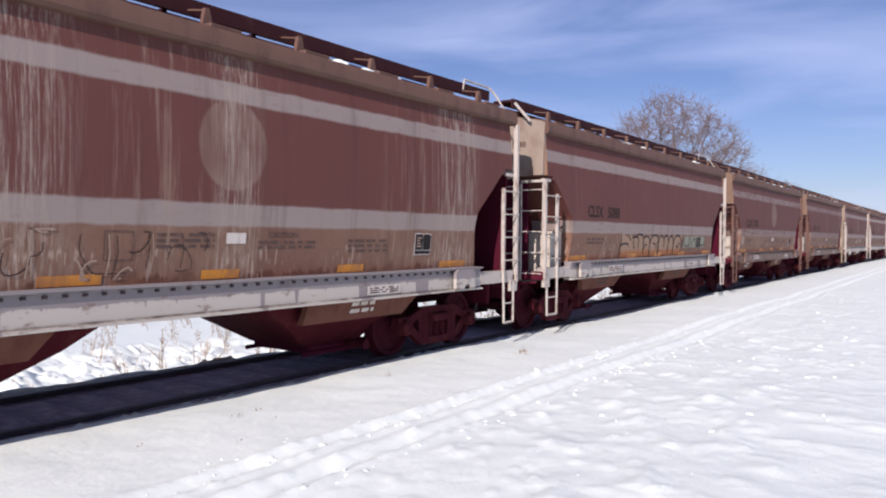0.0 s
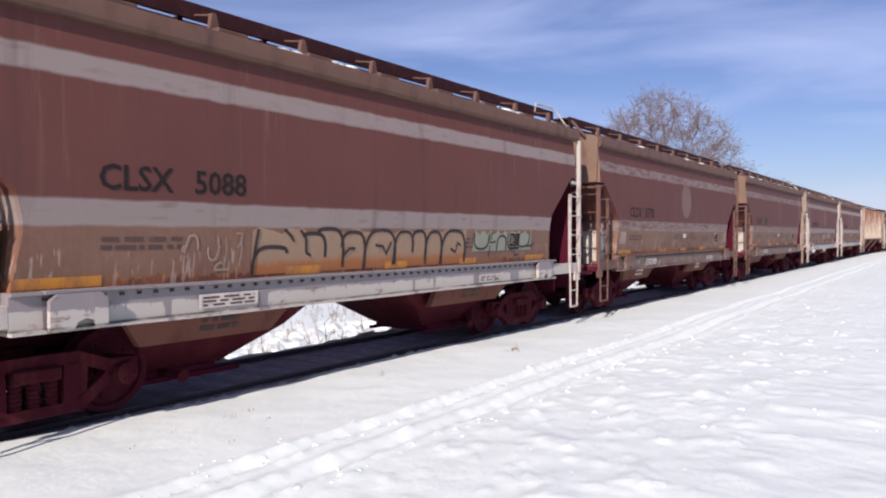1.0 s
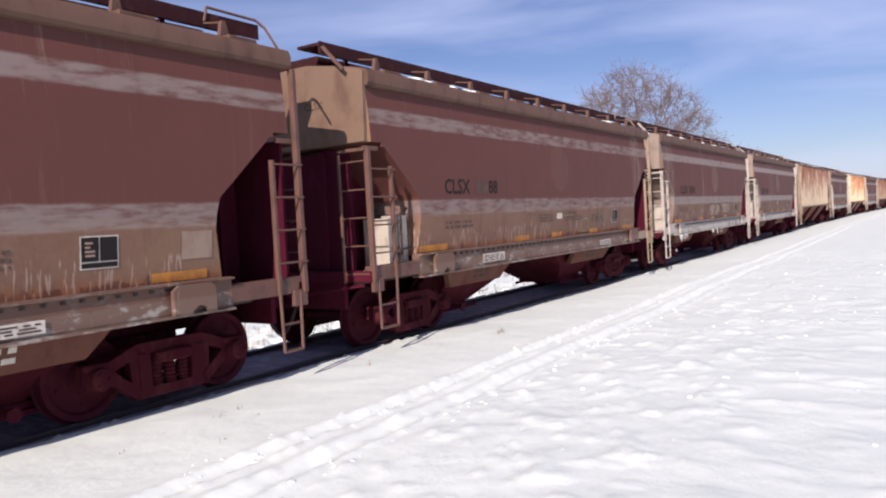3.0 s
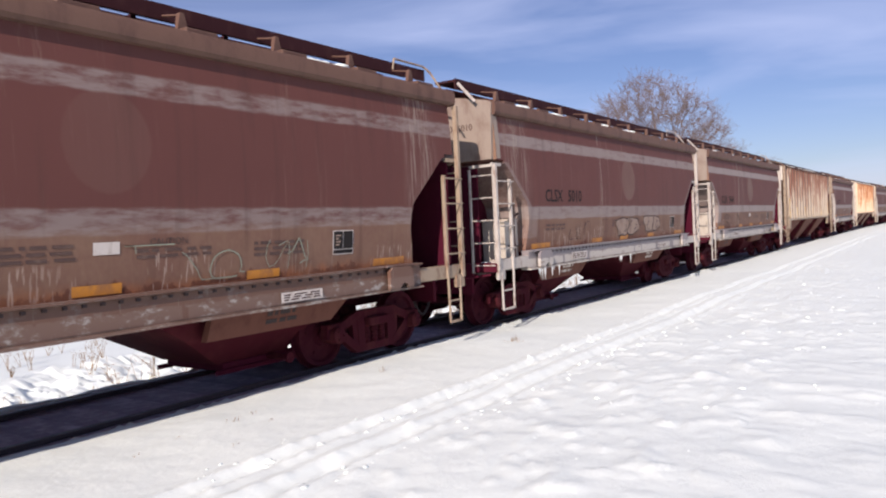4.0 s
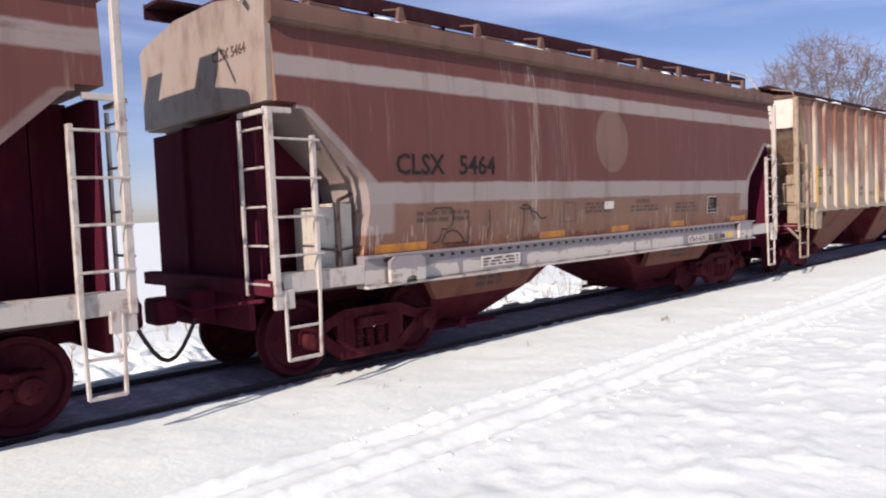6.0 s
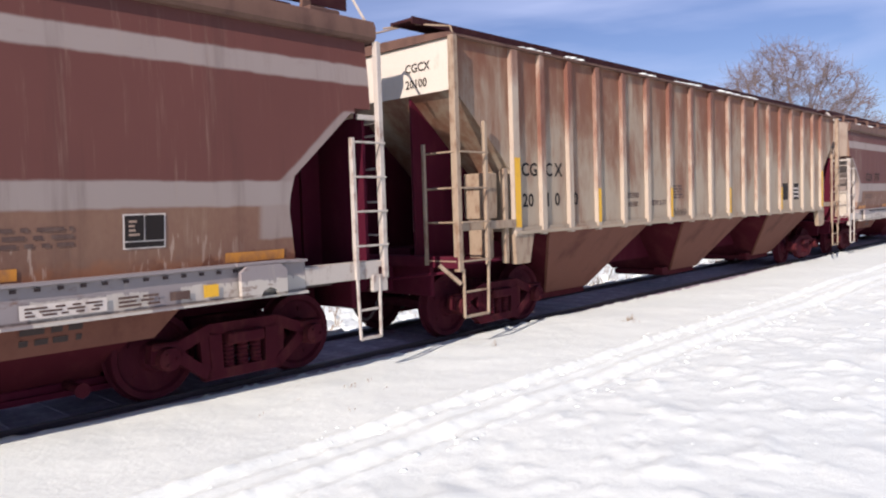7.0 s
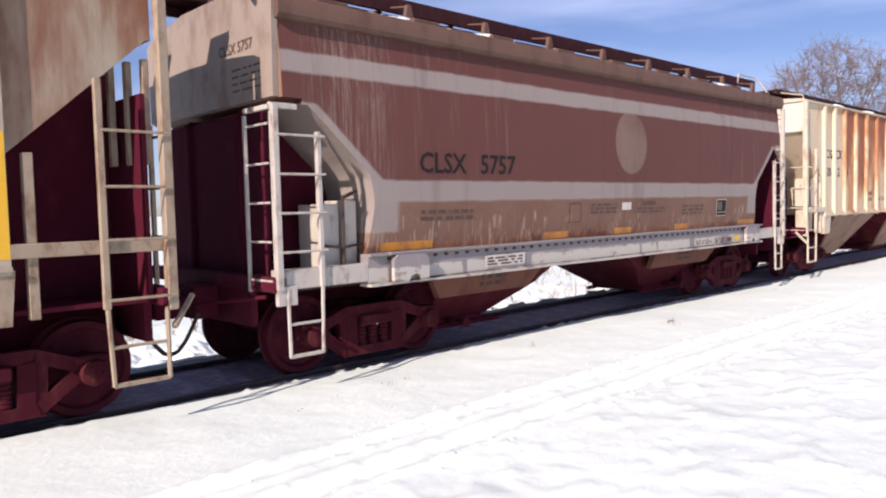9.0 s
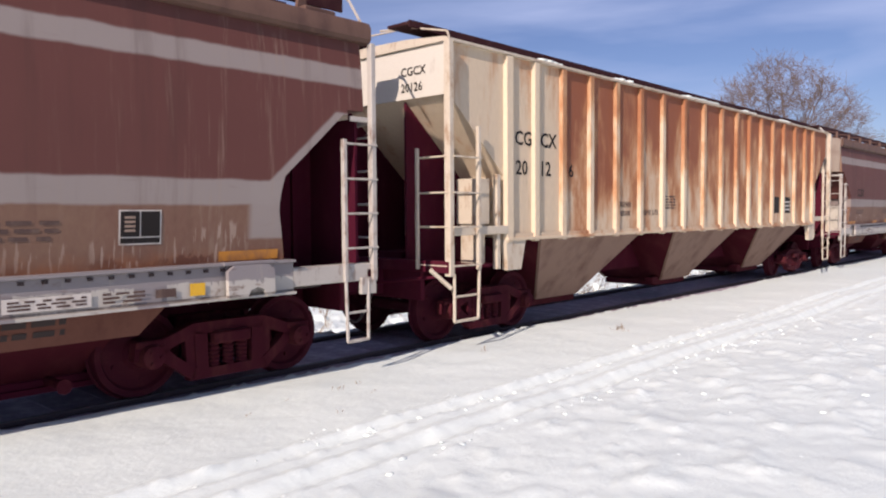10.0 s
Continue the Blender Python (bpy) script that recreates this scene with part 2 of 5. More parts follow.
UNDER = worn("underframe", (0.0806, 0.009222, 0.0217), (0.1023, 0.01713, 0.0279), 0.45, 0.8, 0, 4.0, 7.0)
HOPPER_DIRTY = worn("hopper_sheet", (0.169, 0.0728, 0.0546), (0.1014, 0.039, 0.0312), 0.5, 0.75, 0, 2.5, 9.0)
HOPPER_GREY = worn("hopper_sheet_grey", (0.273, 0.1755, 0.1365), (0.156, 0.0858, 0.065), 0.45, 0.75, 0, 2.5, 12.0)
# hopper sheet with the shade on its sloping undersides put into the colour
SHADED_SHEET = worn("shaded_sheet", (0.0729, 0.01033, 0.01755), (0.1053, 0.02295, 0.027), 0.5, 0.85, 0, 2.5, 3.0)
TRUCK = worn("cast_steel", (0.0609, 0.008627, 0.01595), (0.0957, 0.02465, 0.02465), 0.5, 0.85, 0, 6.0, 2.0)
WHEEL = worn("wheel_steel", (0.0609, 0.008627, 0.0174), (0.0841, 0.01725, 0.0232), 0.5, 0.75, 0.0, 9.0, 4.0)
DARK = worn("dark_steel", (0.055, 0.035, 0.035), (0.10, 0.06, 0.05), 0.4, 0.75, 0.2, 6.0, 1.0)
GRATE = worn("roofwalk_steel", (0.050, 0.018, 0.021), (0.08, 0.034, 0.032), 0.4, 0.7, 0.2, 6.0, 1.0)
# steel with the shade of end recesses and outlet gates put into its colour
SHADE_STEEL = worn("shade_dark_steel", (0.0704, 0.00816, 0.0208), (0.088, 0.0136, 0.0256), 0.4, 0.9, 0, 4.0, 3.0)
ICE = worn("ice", (0.62, 0.66, 0.68), (0.75, 0.77, 0.78), 0.4, 0.15, 0, 20.0, 3.0)
INK = worn("stencil_paint", (0.009, 0.005, 0.005), (0.022, 0.011, 0.010), 0.3, 0.9, 0, 12.0, 1.0)
FADED = worn("faded_stencil", (0.0897, 0.0483, 0.04002), (0.1587, 0.09936, 0.0759), 0.5, 0.7, 0, 12.0, 1.0)
WHITE = worn("white_stencil", (0.6348, 0.5796, 0.5313), (0.345, 0.276, 0.2277), 0.45, 0.7, 0, 9.0, 1.0)
ORANGE = worn("reflector_orange", (0.6072, 0.2415, 0.0276), (0.276, 0.1173, 0.0552), 0.65, 0.5, 0, 6.0, 1.0)
YELLOW = worn("reflector_yellow", (0.8, 0.4416, 0.0276), (0.5244, 0.2484, 0.0414), 0.25, 0.5, 0, 6.0, 2.0)
TAG_PALE = worn("spray_pale", (0.345, 0.2484, 0.1932), (0.2277, 0.138, 0.1035), 0.6, 0.7, 0, 3.0, 1.0)
TAG_DARK = worn("spray_dark", (0.03, 0.016, 0.016), (0.07, 0.04, 0.035), 0.4, 0.7, 0, 3.0, 1.0)
TAG_GREEN = worn("spray_green", (0.2622, 0.2829, 0.2139), (0.207, 0.1863, 0.1449), 0.45, 0.7, 0, 3.0, 1.0)
def field_paint():
    """Pale sprayed colour, thin over the rusty foot of the tank."""
    k = Nodes("spray_field")
    z = k.xyz.outputs["Z"]
    n = k.noise(6, (1, 1, 0.5), 5, 0.65)
    c = k.mix(n, (0.345, 0.2691, 0.1932), (0.2415, 0.1587, 0.1104))
    c = k.mix(k.m("SUBTRACT", 1.0, k.step(k.m("ADD", z, k.m("MULTIPLY", n, 0.22)), 1.62, 1.74, 0.8)), c, (0.3312, 0.1214, 0.03864))
    return k.done(c, 0.7, 0.0, n, 0.15, 0.004)


TAG_FIELD = field_paint()
STEEL_RAIL = worn("rail_steel", (0.05, 0.034, 0.038), (0.075, 0.048, 0.05), 0.4, 0.85, 0.0, 5.0, 1.0)
RAIL_TOP = worn("rail_head", (0.11, 0.095, 0.10), (0.08, 0.065, 0.07), 0.3, 0.55, 0.5, 5.0, 1.0)
BALLAST = worn("ballast_stone", (0.36, 0.29, 0.35), (0.60, 0.53, 0.60), 0.6, 0.9, 0, 7.0, 1.0)
TIE = worn("tie_wood", (0.30, 0.24, 0.29), (0.52, 0.46, 0.52), 0.6, 0.9, 0, 5.0, 1.0)
BARK = worn("bark", (0.17, 0.125, 0.115), (0.26, 0.205, 0.19), 0.5, 0.9, 0, 3.0, 1.0)
WEED = worn("dry_weed", (0.26, 0.18, 0.11), (0.14, 0.09, 0.06), 0.4, 0.9, 0, 9.0, 1.0)
WOODS = worn("far_woods", (0.13, 0.095, 0.095), (0.21, 0.165, 0.165), 0.5, 0.95, 0, 0.2, 1.0)

for dull in (UNDER, TRUCK, WHEEL, SHADE_STEEL, SHADED_SHEET, HOPPER_DIRTY, HOPPER_GREY, GRATE):
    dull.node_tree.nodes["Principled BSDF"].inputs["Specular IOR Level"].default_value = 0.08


# ---- mesh helpers ----
def mesh_of(name, bm, material, smooth=0.0):
    bmesh.ops.recalc_face_normals(bm, faces=bm.faces)
    me = bpy.data.meshes.new(name)
    bm.to_mesh(me)
    bm.free()
    me.materials.append(material)
    if smooth:
        for p in me.polygons:
            p.use_smooth = True
        me.set_sharp_from_angle(angle=radians(smooth))
    return me


STORE = {}


def part(name, build, material, parent, label="", key="", smooth=30.0):
    """Links one mesh under parent. build: a bmesh, or a function that fills one; alike parts share their mesh by key."""
    tag = (key, material.name) if key else None
    if tag and tag in STORE:
        me = STORE[tag]
    else:
        bm = build
        if callable(build):
            bm = bmesh.new()
            build(bm)
        me = mesh_of(name, bm, material, smooth)
        if tag:
            STORE[tag] = me
    ob = new(name, me)
    ob.parent = parent
    if label:
        tagged(ob, label)
    return ob


def box(bm, x0, x1, y0, y1, z0, z1, bevel=0.0):
    m = Matrix.Translation(((x0 + x1) / 2, (y0 + y1) / 2, (z0 + z1) / 2)) @ Matrix.Diagonal((abs(x1 - x0), abs(y1 - y0), abs(z1 - z0), 1))
    vs = bmesh.ops.create_cube(bm, size=1.0, matrix=m)["verts"]
    if bevel:
        es = list({e for v in vs for e in v.link_edges})
        bmesh.ops.bevel(bm, geom=es, offset=bevel, segments=1, affect="EDGES")


def tube(bm, p0, p1, r, n=6, r1=None):
    a, b = Vector(p0), Vector(p1)
    d = b - a
    rot = d.to_track_quat("Z", "Y").to_matrix().to_4x4()
    bmesh.ops.create_cone(bm, cap_ends=True, segments=n, radius1=r, radius2=r if r1 is None else r1, depth=d.length, matrix=Matrix.Translation((a + b) / 2) @ rot)


def bent(bm, pts, r, n=6):
    for a, b in zip(pts, pts[1:]):
        tube(bm, a, b, r, n)


def prism(bm, outline, y0, y1):
    """A plate: an outline in x and z, thick from y0 to y1."""
    lo = [bm.verts.new((x, y0, z)) for x, z in outline]
    hi = [bm.verts.new((x, y1, z)) for x, z in outline]
    bm.faces.new(lo)
    bm.faces.new(hi[::-1])
    for i in range(len(lo)):
        j = (i + 1) % len(lo)
        bm.faces.new((lo[i], hi[i], hi[j], lo[j]))


def frustum(bm, top, low):
    """A funnel between two level rectangles (x0, x1, y0, y1, z)."""
    def ring(r):
        x0, x1, y0, y1, z = r
        return [bm.verts.new(p) for p in ((x0, y0, z), (x1, y0, z), (x1, y1, z), (x0, y1, z))]
    a, b = ring(top), ring(low)
    for i in range(4):
        j = (i + 1) % 4
        bm.faces.new((a[i], a[j], b[j], b[i]))
    bm.faces.new(a)
    bm.faces.new(b[::-1])


def spin(bm, outline, centre, n=28):
    """A body of revolution about an axis along y: outline of (radius, y)."""
    cx, cy, cz = centre
    rings = []
    for r, y in outline:
        rings.append([bm.verts.new((cx + r * math.cos(2 * math.pi * i / n), cy + y, cz + r * math.sin(2 * math.pi * i / n))) for i in range(n)])
    for a, b in zip(rings, rings[1:]):
        for i in range(n):
            j = (i + 1) % n
            bm.faces.new((a[i], a[j], b[j], b[i]))
    bm.faces.new(rings[0])
    bm.faces.new(rings[-1][::-1])


def lettering(text, size):
    """The outline of a text as a flat bmesh in x and z, from x 0, with its foot on z 0."""
    cu = bpy.data.curves.new("text", "FONT")
    cu.body, cu.size, cu.resolution_u, cu.offset = text, size, 2, 0.005 * size / 0.3
    ob = bpy.data.objects.new("text", cu)
    scene.collection.objects.link(ob)
    me = bpy.data.meshes.new_from_object(ob.evaluated_get(bpy.context.evaluated_depsgraph_get()))
    bm = bmesh.new()
    bm.from_mesh(me)
    bpy.data.objects.remove(ob)
    bpy.data.curves.remove(cu)
    bpy.data.meshes.remove(me)
    return bm


# ---- the line: straight, then a slow bend to the right ----
TRACK_Y, BEND_X, BEND_R = 8.19, 58.0, 1500.0
SPEED = 10.673


def on_track(s):
    """Place and heading on the track's middle at s metres along it."""
    if s <= BEND_X:
        return s, TRACK_Y, 0.0
    a = (s - BEND_X) / BEND_R
    return BEND_X + BEND_R * math.sin(a), TRACK_Y - BEND_R * (1 - math.cos(a)), -a


def hill(x, y, s, f):
    return noise.fractal(Vector((x * f, y * f, s)), 1.0, 2.0, 4)


def ground_height(x, y):
    """Snow: level beside the track, a trench for the rails, wheel ruts, drifts and a bank behind."""
    cy = TRACK_Y if x <= BEND_X else TRACK_Y - (x - BEND_X) ** 2 / (2 * BEND_R)
    d = y - cy
    near = 0 <= x < 60 and -0.5 < y < 24
    z = 0.0 + (0.05 * hill(x, y, 3.0, 0.25) if -4 < x < 70 and -3 < y < 40 else 0.0)
    if near:
        z += 0.010 * hill(x, y, 5.0, 1.7)
    edge = -0.98 + 0.05 * hill(x, 0.0, 8.0, 0.9) + 0.03 * hill(x, 0.0, 9.0, 4.0)
    far_edge = 1.02 + 0.06 * hill(x, 0.0, 12.0, 0.8)
    if d < edge:
        # the swept shoulder, then two ruts that run with the track
        z -= 0.03 * math.exp(-(d - edge) ** 2 / 1.2)
        for c, w, deep in ((-3.45, 0.10, 0.052), (-4.02, 0.11, 0.056)):
            m = c + 0.05 * hill(x, 0.0, 20.0, 0.12)
            q = (d - m) / w
            chop = 0.8 + 0.25 * hill(x, c, 21.0, 1.6) + 0.22 * hill(x, c, 23.0, 5.0) if near else 0.6
            z -= deep * math.exp(-q * q) * max(0.15, chop)
            rim = math.exp(-((abs(d - m) - w * 1.55) / (w * 0.55)) ** 2)
            z += rim * (0.020 + (0.045 * max(0.0, hill(x, y, 22.0, 6.5)) if near else 0.0))
        if near and d < -4.3:
            z += 0.050 * max(0.0, hill(x * 0.6, y, 30.0, 2.6) - 0.14) + 0.05 * max(0.0, hill(x * 0.8, y, 33.0, 5.0) - 0.22) + 0.012 * hill(x, y * 2.0, 31.0, 0.9)
        z += 0.0012 * max(0.0, -d - 9.0)
    elif d < far_edge:
        t = min(1.0, (d - edge) / 0.10, (far_edge - d) / 0.12)
        z = z * (1 - t) - 0.24 * t
    else:
        # the bank falls to a field below the line
        q = d - far_edge
        z += 0.04 - 2.2 * (1 - math.exp(-q / 1.6)) + (min(1.0, q / 1.2) * (0.16 * hill(x, y, 40.0, 0.5) + 0.30 * abs(hill(x, y, 41.0, 1.1)) + 0.12 * hill(x, y, 42.0, 2.6)) if near else 0)
    return z


def grid_line(*runs):
    out = []
    for a, b, step in runs:
        n = max(1, round((b - a) / step))
        out += [a + (b - a) * i / n for i in range(n)]
    return out + [runs[-1][1]]


def make_ground():
    xs = grid_line((-3000, -400, 650), (-400, -40, 60), (-40, 0, 4), (0, 2, 0.2), (2, 16, 0.06), (16, 30, 0.12), (30, 60, 0.5), (60, 240, 6), (240, 600, 60), (600, 4000, 680))
    ys = grid_line((-3000, -300, 450), (-300, -30, 45), (-30, 0, 2.5), (0, 1.5, 0.12), (1.5, 7.34, 0.045), (7.34, 9.04, 0.2), (9.04, 9.5, 0.08), (9.5, 22, 0.2), (22, 40, 0.6), (40, 300, 40), (300, 3000, 540))
    nx, ny = len(xs), len(ys)
    verts = []
    for x in xs:
        # the sheet bends with the line
        bend = 0.0 if x <= BEND_X else -min((x - BEND_X) ** 2 / (2 * BEND_R), 12.0)
        for y in ys:
            yy = y + (bend if -1 < y < 40 else 0.0)
            verts.append((x, yy, ground_height(x, yy)))
    faces = [(i * ny + j, (i + 1) * ny + j, (i + 1) * ny + j + 1, i * ny + j + 1) for i in range(nx - 1) for j in range(ny - 1)]
    me = bpy.data.meshes.new("ground")
    me.from_pydata(verts, [], faces)
    me.materials.append(SNOW)
    for p in me.polygons:
        p.use_smooth = True
    return tagged(new("ground", me), "sunlit white snow with wheel ruts and drifts beside the railway", "snow", kind="structure")


make_ground()


def sweep(bm, outline, side, s0, s1, step):
    """An outline (across, up) drawn along the track at that side of its middle."""
    rings, s = [], s0
    while s <= s1 + 1e-6:
        x, y, a = on_track(s)
        n = Vector((-math.sin(a), math.cos(a), 0))
        rings.append([bm.verts.new(Vector((x, y, 0)) + n * (side + o) + Vector((0, 0, u))) for o, u in outline])
        s += step
    for a, b in zip(rings, rings[1:]):
        for i in range(len(outline)):
            j = (i + 1) % len(outline)
            bm.faces.new((a[i], b[i], b[j], a[j]))
    bm.faces.new(rings[0])
    bm.faces.new(rings[-1][::-1])


RAIL = [(-0.07, -0.17), (0.07, -0.17), (0.07, -0.155), (0.012, -0.14), (0.012, -0.045), (0.036, -0.035), (0.036, -0.006), (-0.036, -0.006), (-0.036, -0.035), (-0.012, -0.045), (-0.012, -0.14), (-0.07, -0.155)]
HEAD = [(-0.036, -0.006), (0.036, -0.006), (0.030, 0.0), (-0.030, 0.0)]
track = tagged(new("railway_track"), "steel rails on wooden ties half buried in snow", "railway track", kind="structure")
for side in (-0.753, 0.753):
    bm = bmesh.new()
    sweep(bm, RAIL, side, -30.0, 300.0, 3.0)
    rail = part("rail", bm, STEEL_RAIL, track)
    bm = bmesh.new()
    sweep(bm, HEAD, side, -30.0, 300.0, 3.0)
    part("rail_head", bm, RAIL_TOP, rail, "worn shiny rail head")
bm = bmesh.new()
sweep(bm, [(-1.15, -0.26), (1.2, -0.26), (1.1, -0.075), (-1.05, -0.075)], 0.0, -30.0, 300.0, 3.0)
part("ballast", bm, BALLAST, track, "dark stone ballast dusted with snow")


def make_tie(bm):
    box(bm, -0.115, 0.115, -1.1, 1.1, -0.3, -0.068, 0.012)


for i in range(96):
    s = -2.0 + 0.53 * i
    tie = part("tie", make_tie, TIE, track, key="tie")
    x, y, a = on_track(s)
    tie.matrix_basis = pose(x, y, 0.003 * math.sin(i * 1.7), 0, 0, math.degrees(a) + 1.2 * math.sin(i * 2.3))


# ---- railway cars ----
def girth(z):
    """Half width of the rounded tank at a height."""
    return 1.60 - 0.075 * ((z - 2.72) / 1.2) ** 2


def cut_end(z):
    """How far the tank's end lies behind the car's end at a height."""
    if z >= 3.06:
        return 0.12
    if z >= 3.0:
        return 0.36
    if z >= 2.28:
        return 0.42 + (3.0 - z) / 0.72 * 0.80
    return 1.22 + 0.07 * math.sin(min(1.0, (2.28 - z) / 0.35) * math.pi / 2) - 0.09 * max(0.0, (1.9 - z) / 0.55)


CYL_LEN, RIB_LEN = 12.60, 16.90


def tank(bm, length=CYL_LEN):
    zs = [1.36, 1.5, 1.7, 1.9, 2.0, 2.1, 2.2, 2.28, 2.45, 2.65, 2.85, 2.999, 3.001, 3.059, 3.061, 3.25, 3.45, 3.65, 3.86]
    n = 18
    sides = []
    for sgn in (-1, 1):
        rows = []
        for z in zs:
            u0 = cut_end(z)
            rows.append([bm.verts.new((u0 + (length - 2 * u0) * i / n, sgn * girth(z), z)) for i in range(n + 1)])
        for a, b in zip(rows, rows[1:]):
            for i in range(n):
                bm.faces.new((a[i], a[i + 1], b[i + 1], b[i]))
        sides.append(rows)
    for r in range(len(zs) - 1):
        for c in (0, n):
            a, b = sides[0][r][c], sides[0][r + 1][c]
            d, e = sides[1][r][c], sides[1][r + 1][c]
            bm.faces.new((a, b, e, d))
    for r in (0, len(zs) - 1):
        for i in range(n):
            bm.faces.new((sides[0][r][i], sides[0][r][i + 1], sides[1][r][i + 1], sides[1][r][i]))


def tank_roof(bm):
    """Lip along both eaves and the low roof between."""
    L = CYL_LEN
    out = [(-1.535, 3.85), (-1.60, 3.86), (-1.635, 3.90), (-1.635, 4.02), (-1.60, 4.09), (-1.50, 4.125), (-1.0, 4.22), (-0.5, 4.30), (0.5, 4.30), (1.0, 4.22), (1.5, 4.125), (1.60, 4.09), (1.635, 4.02), (1.635, 3.90), (1.60, 3.86), (1.535, 3.85)]
    rings = [[bm.verts.new((u, y, z)) for y, z in out] for u in (0.085, 0.11, L - 0.05, L - 0.02)]
    for a, b in zip(rings, rings[1:]):
        for i in range(len(out)):
            j = (i + 1) % len(out)
            bm.faces.new((a[i], a[j], b[j], b[i]))
    bm.faces.new(rings[0])
    bm.faces.new(rings[-1][::-1])


def end_plate(bm):
    """Upright plate that closes the tank's upper end under the arched roof."""
    out = [(-1.53, 3.07), (-1.55, 3.85), (-1.57, 4.06), (-1.48, 4.11), (-1.0, 4.205), (-0.5, 4.285), (0.5, 4.285), (1.0, 4.205), (1.48, 4.11), (1.57, 4.06), (1.55, 3.85), (1.53, 3.07)]
    a = [bm.verts.new((0.05, y, z)) for y, z in out]
    b = [bm.verts.new((0.118, y, z)) for y, z in out]
    bm.faces.new(a)
    bm.faces.new(b[::-1])
    for i in range(len(out)):
        j = (i + 1) % len(out)
        bm.faces.new((a[i], a[j], b[j], b[i]))


def sill(bm, s):
    """Channel along one side, with flanges."""
    out = [(1.44, 1.015), (1.655, 1.015), (1.655, 1.04), (1.60, 1.048), (1.60, 1.352), (1.655, 1.36), (1.655, 1.385), (1.44, 1.385)]
    x0, x1 = 1.15, CYL_LEN - 1.15
    n = 12
    rings = [[bm.verts.new((x0 + (x1 - x0) * i / n, s * y, z + 0.004 * math.sin(i * 1.9))) for y, z in out] for i in range(n + 1)]
    for p, q in zip(rings, rings[1:]):
        for i in range(len(out)):
            j = (i + 1) % len(out)
            bm.faces.new((p[i], p[j], q[j], q[i]))
    bm.faces.new(rings[0])
    bm.faces.new(rings[-1][::-1])


def sill_end(bm):
    box(bm, 0.0, 1.15, -1.60, -1.44, 1.08, 1.285, 0.008)


def rivets(bm):
    for i in range(54):
        u = 1.45 + i * 0.183
        for s in (-1, 1):
            box(bm, u - 0.022, u + 0.022, s * 1.598, s * 1.618, 1.305, 1.335)


def jack_pad(bm):
    prism(bm, [(-0.27, 1.04), (-0.05, 1.04), (-0.02, 1.10), (0.06, 1.13), (0.14, 1.10), (0.17, 1.04), (0.27, 1.04), (0.27, 1.30), (0.20, 1.36), (-0.20, 1.36), (-0.27, 1.30)], -1.70, -1.645)
    box(bm, -0.30, 0.30, -1.67, -1.60, 1.36, 1.395, 0.006)


LAD_Y = -1.615


def ladder_posts(bm, flip=1, run=0.52, top=2.72, outer=2.98):
    """Side ladder at a car's end: outer post, inner post and the hanging step."""
    y, first = LAD_Y, 1.08
    box(bm, -0.035, 0.035, y - 0.03, y + 0.05, first, outer, 0.006)
    box(bm, flip * run - 0.026, flip * run + 0.026, y - 0.02, y + 0.04, first, top, 0.006)


def hanging_step(bm, flip=1, run=0.52):
    y, first = LAD_Y, 1.08
    tube(bm, (flip * run, y, first + 0.02), (flip * (run - 0.02), y, 0.38), 0.021)
    tube(bm, (flip * 0.09, y, first + 0.02), (flip * 0.10, y, 0.38), 0.021)
    tube(bm, (flip * 0.10, y, 0.385), (flip * (run - 0.02), y, 0.385), 0.021)
    tube(bm, (flip * 0.10, y, 0.72), (flip * (run - 0.02), y, 0.72), 0.015)
    box(bm, *sorted((-0.03 * flip, 0.2 * flip)), y - 0.01, y + 0.05, 0.92, 1.12, 0.006)


def rung(bm, run=0.58):
    tube(bm, (0, LAD_Y - 0.035, 0), (run, LAD_Y - 0.035, 0), 0.013)


def end_posts(bm, flip=1):
    """Post of the ladder across the car's end, beside the corner."""
    x = -0.06 * flip
    box(bm, x - 0.018, x + 0.018, -1.14, -1.10, 1.05, 2.9, 0.005)


def ladder_bracket(bm, flip=1):
    """Plate that ties the ladder's top to the tank's corner."""
    box(bm, *sorted((-0.075 * flip, -0.03 * flip)), -1.60, -1.12, 2.92, 2.97, 0.006)
    box(bm, *sorted((-0.03 * flip, 0.30 * flip)), -1.58, -1.54, 2.94, 3.0, 0.006)


def end_rung(bm):
    tube(bm, (0, -1.58, 0), (0, -1.12, 0), 0.013)


def ladders(car, x, flip, material):
    tag, run = ("near", 0.52) if flip > 0 else ("far", 0.43)
    l = part("ladder", lambda bm: ladder_posts(bm, flip, run, outer=2.98 if flip > 0 else 3.86), material, car, "steel side ladder with hanging step", key="ladder_" + tag)
    l.location = (x, 0, 0)
    part("hanging_step", lambda bm: hanging_step(bm, flip, run), material, l, key="step_" + tag)
    for i in range(4):
        r = part("rung", lambda bm: rung(bm, run + 0.06), material, l, key="rung" + tag)
        r.location = (0.0 if flip > 0 else -run - 0.02, 0, 2.67 - 0.40 * i)
    l = part("end_ladder", lambda bm: end_posts(bm, flip), material, car, key="end_ladder_" + tag)
    l.location = (x, 0, 0)
    part("ladder_bracket", lambda bm: ladder_bracket(bm, flip), material, l, key="ladder_bracket" + tag)
    for i in range(5):
        r = part("rung", end_rung, material, l, key="end_rung")
        r.location = (-0.06 * flip, 0, 2.78 - 0.40 * i)


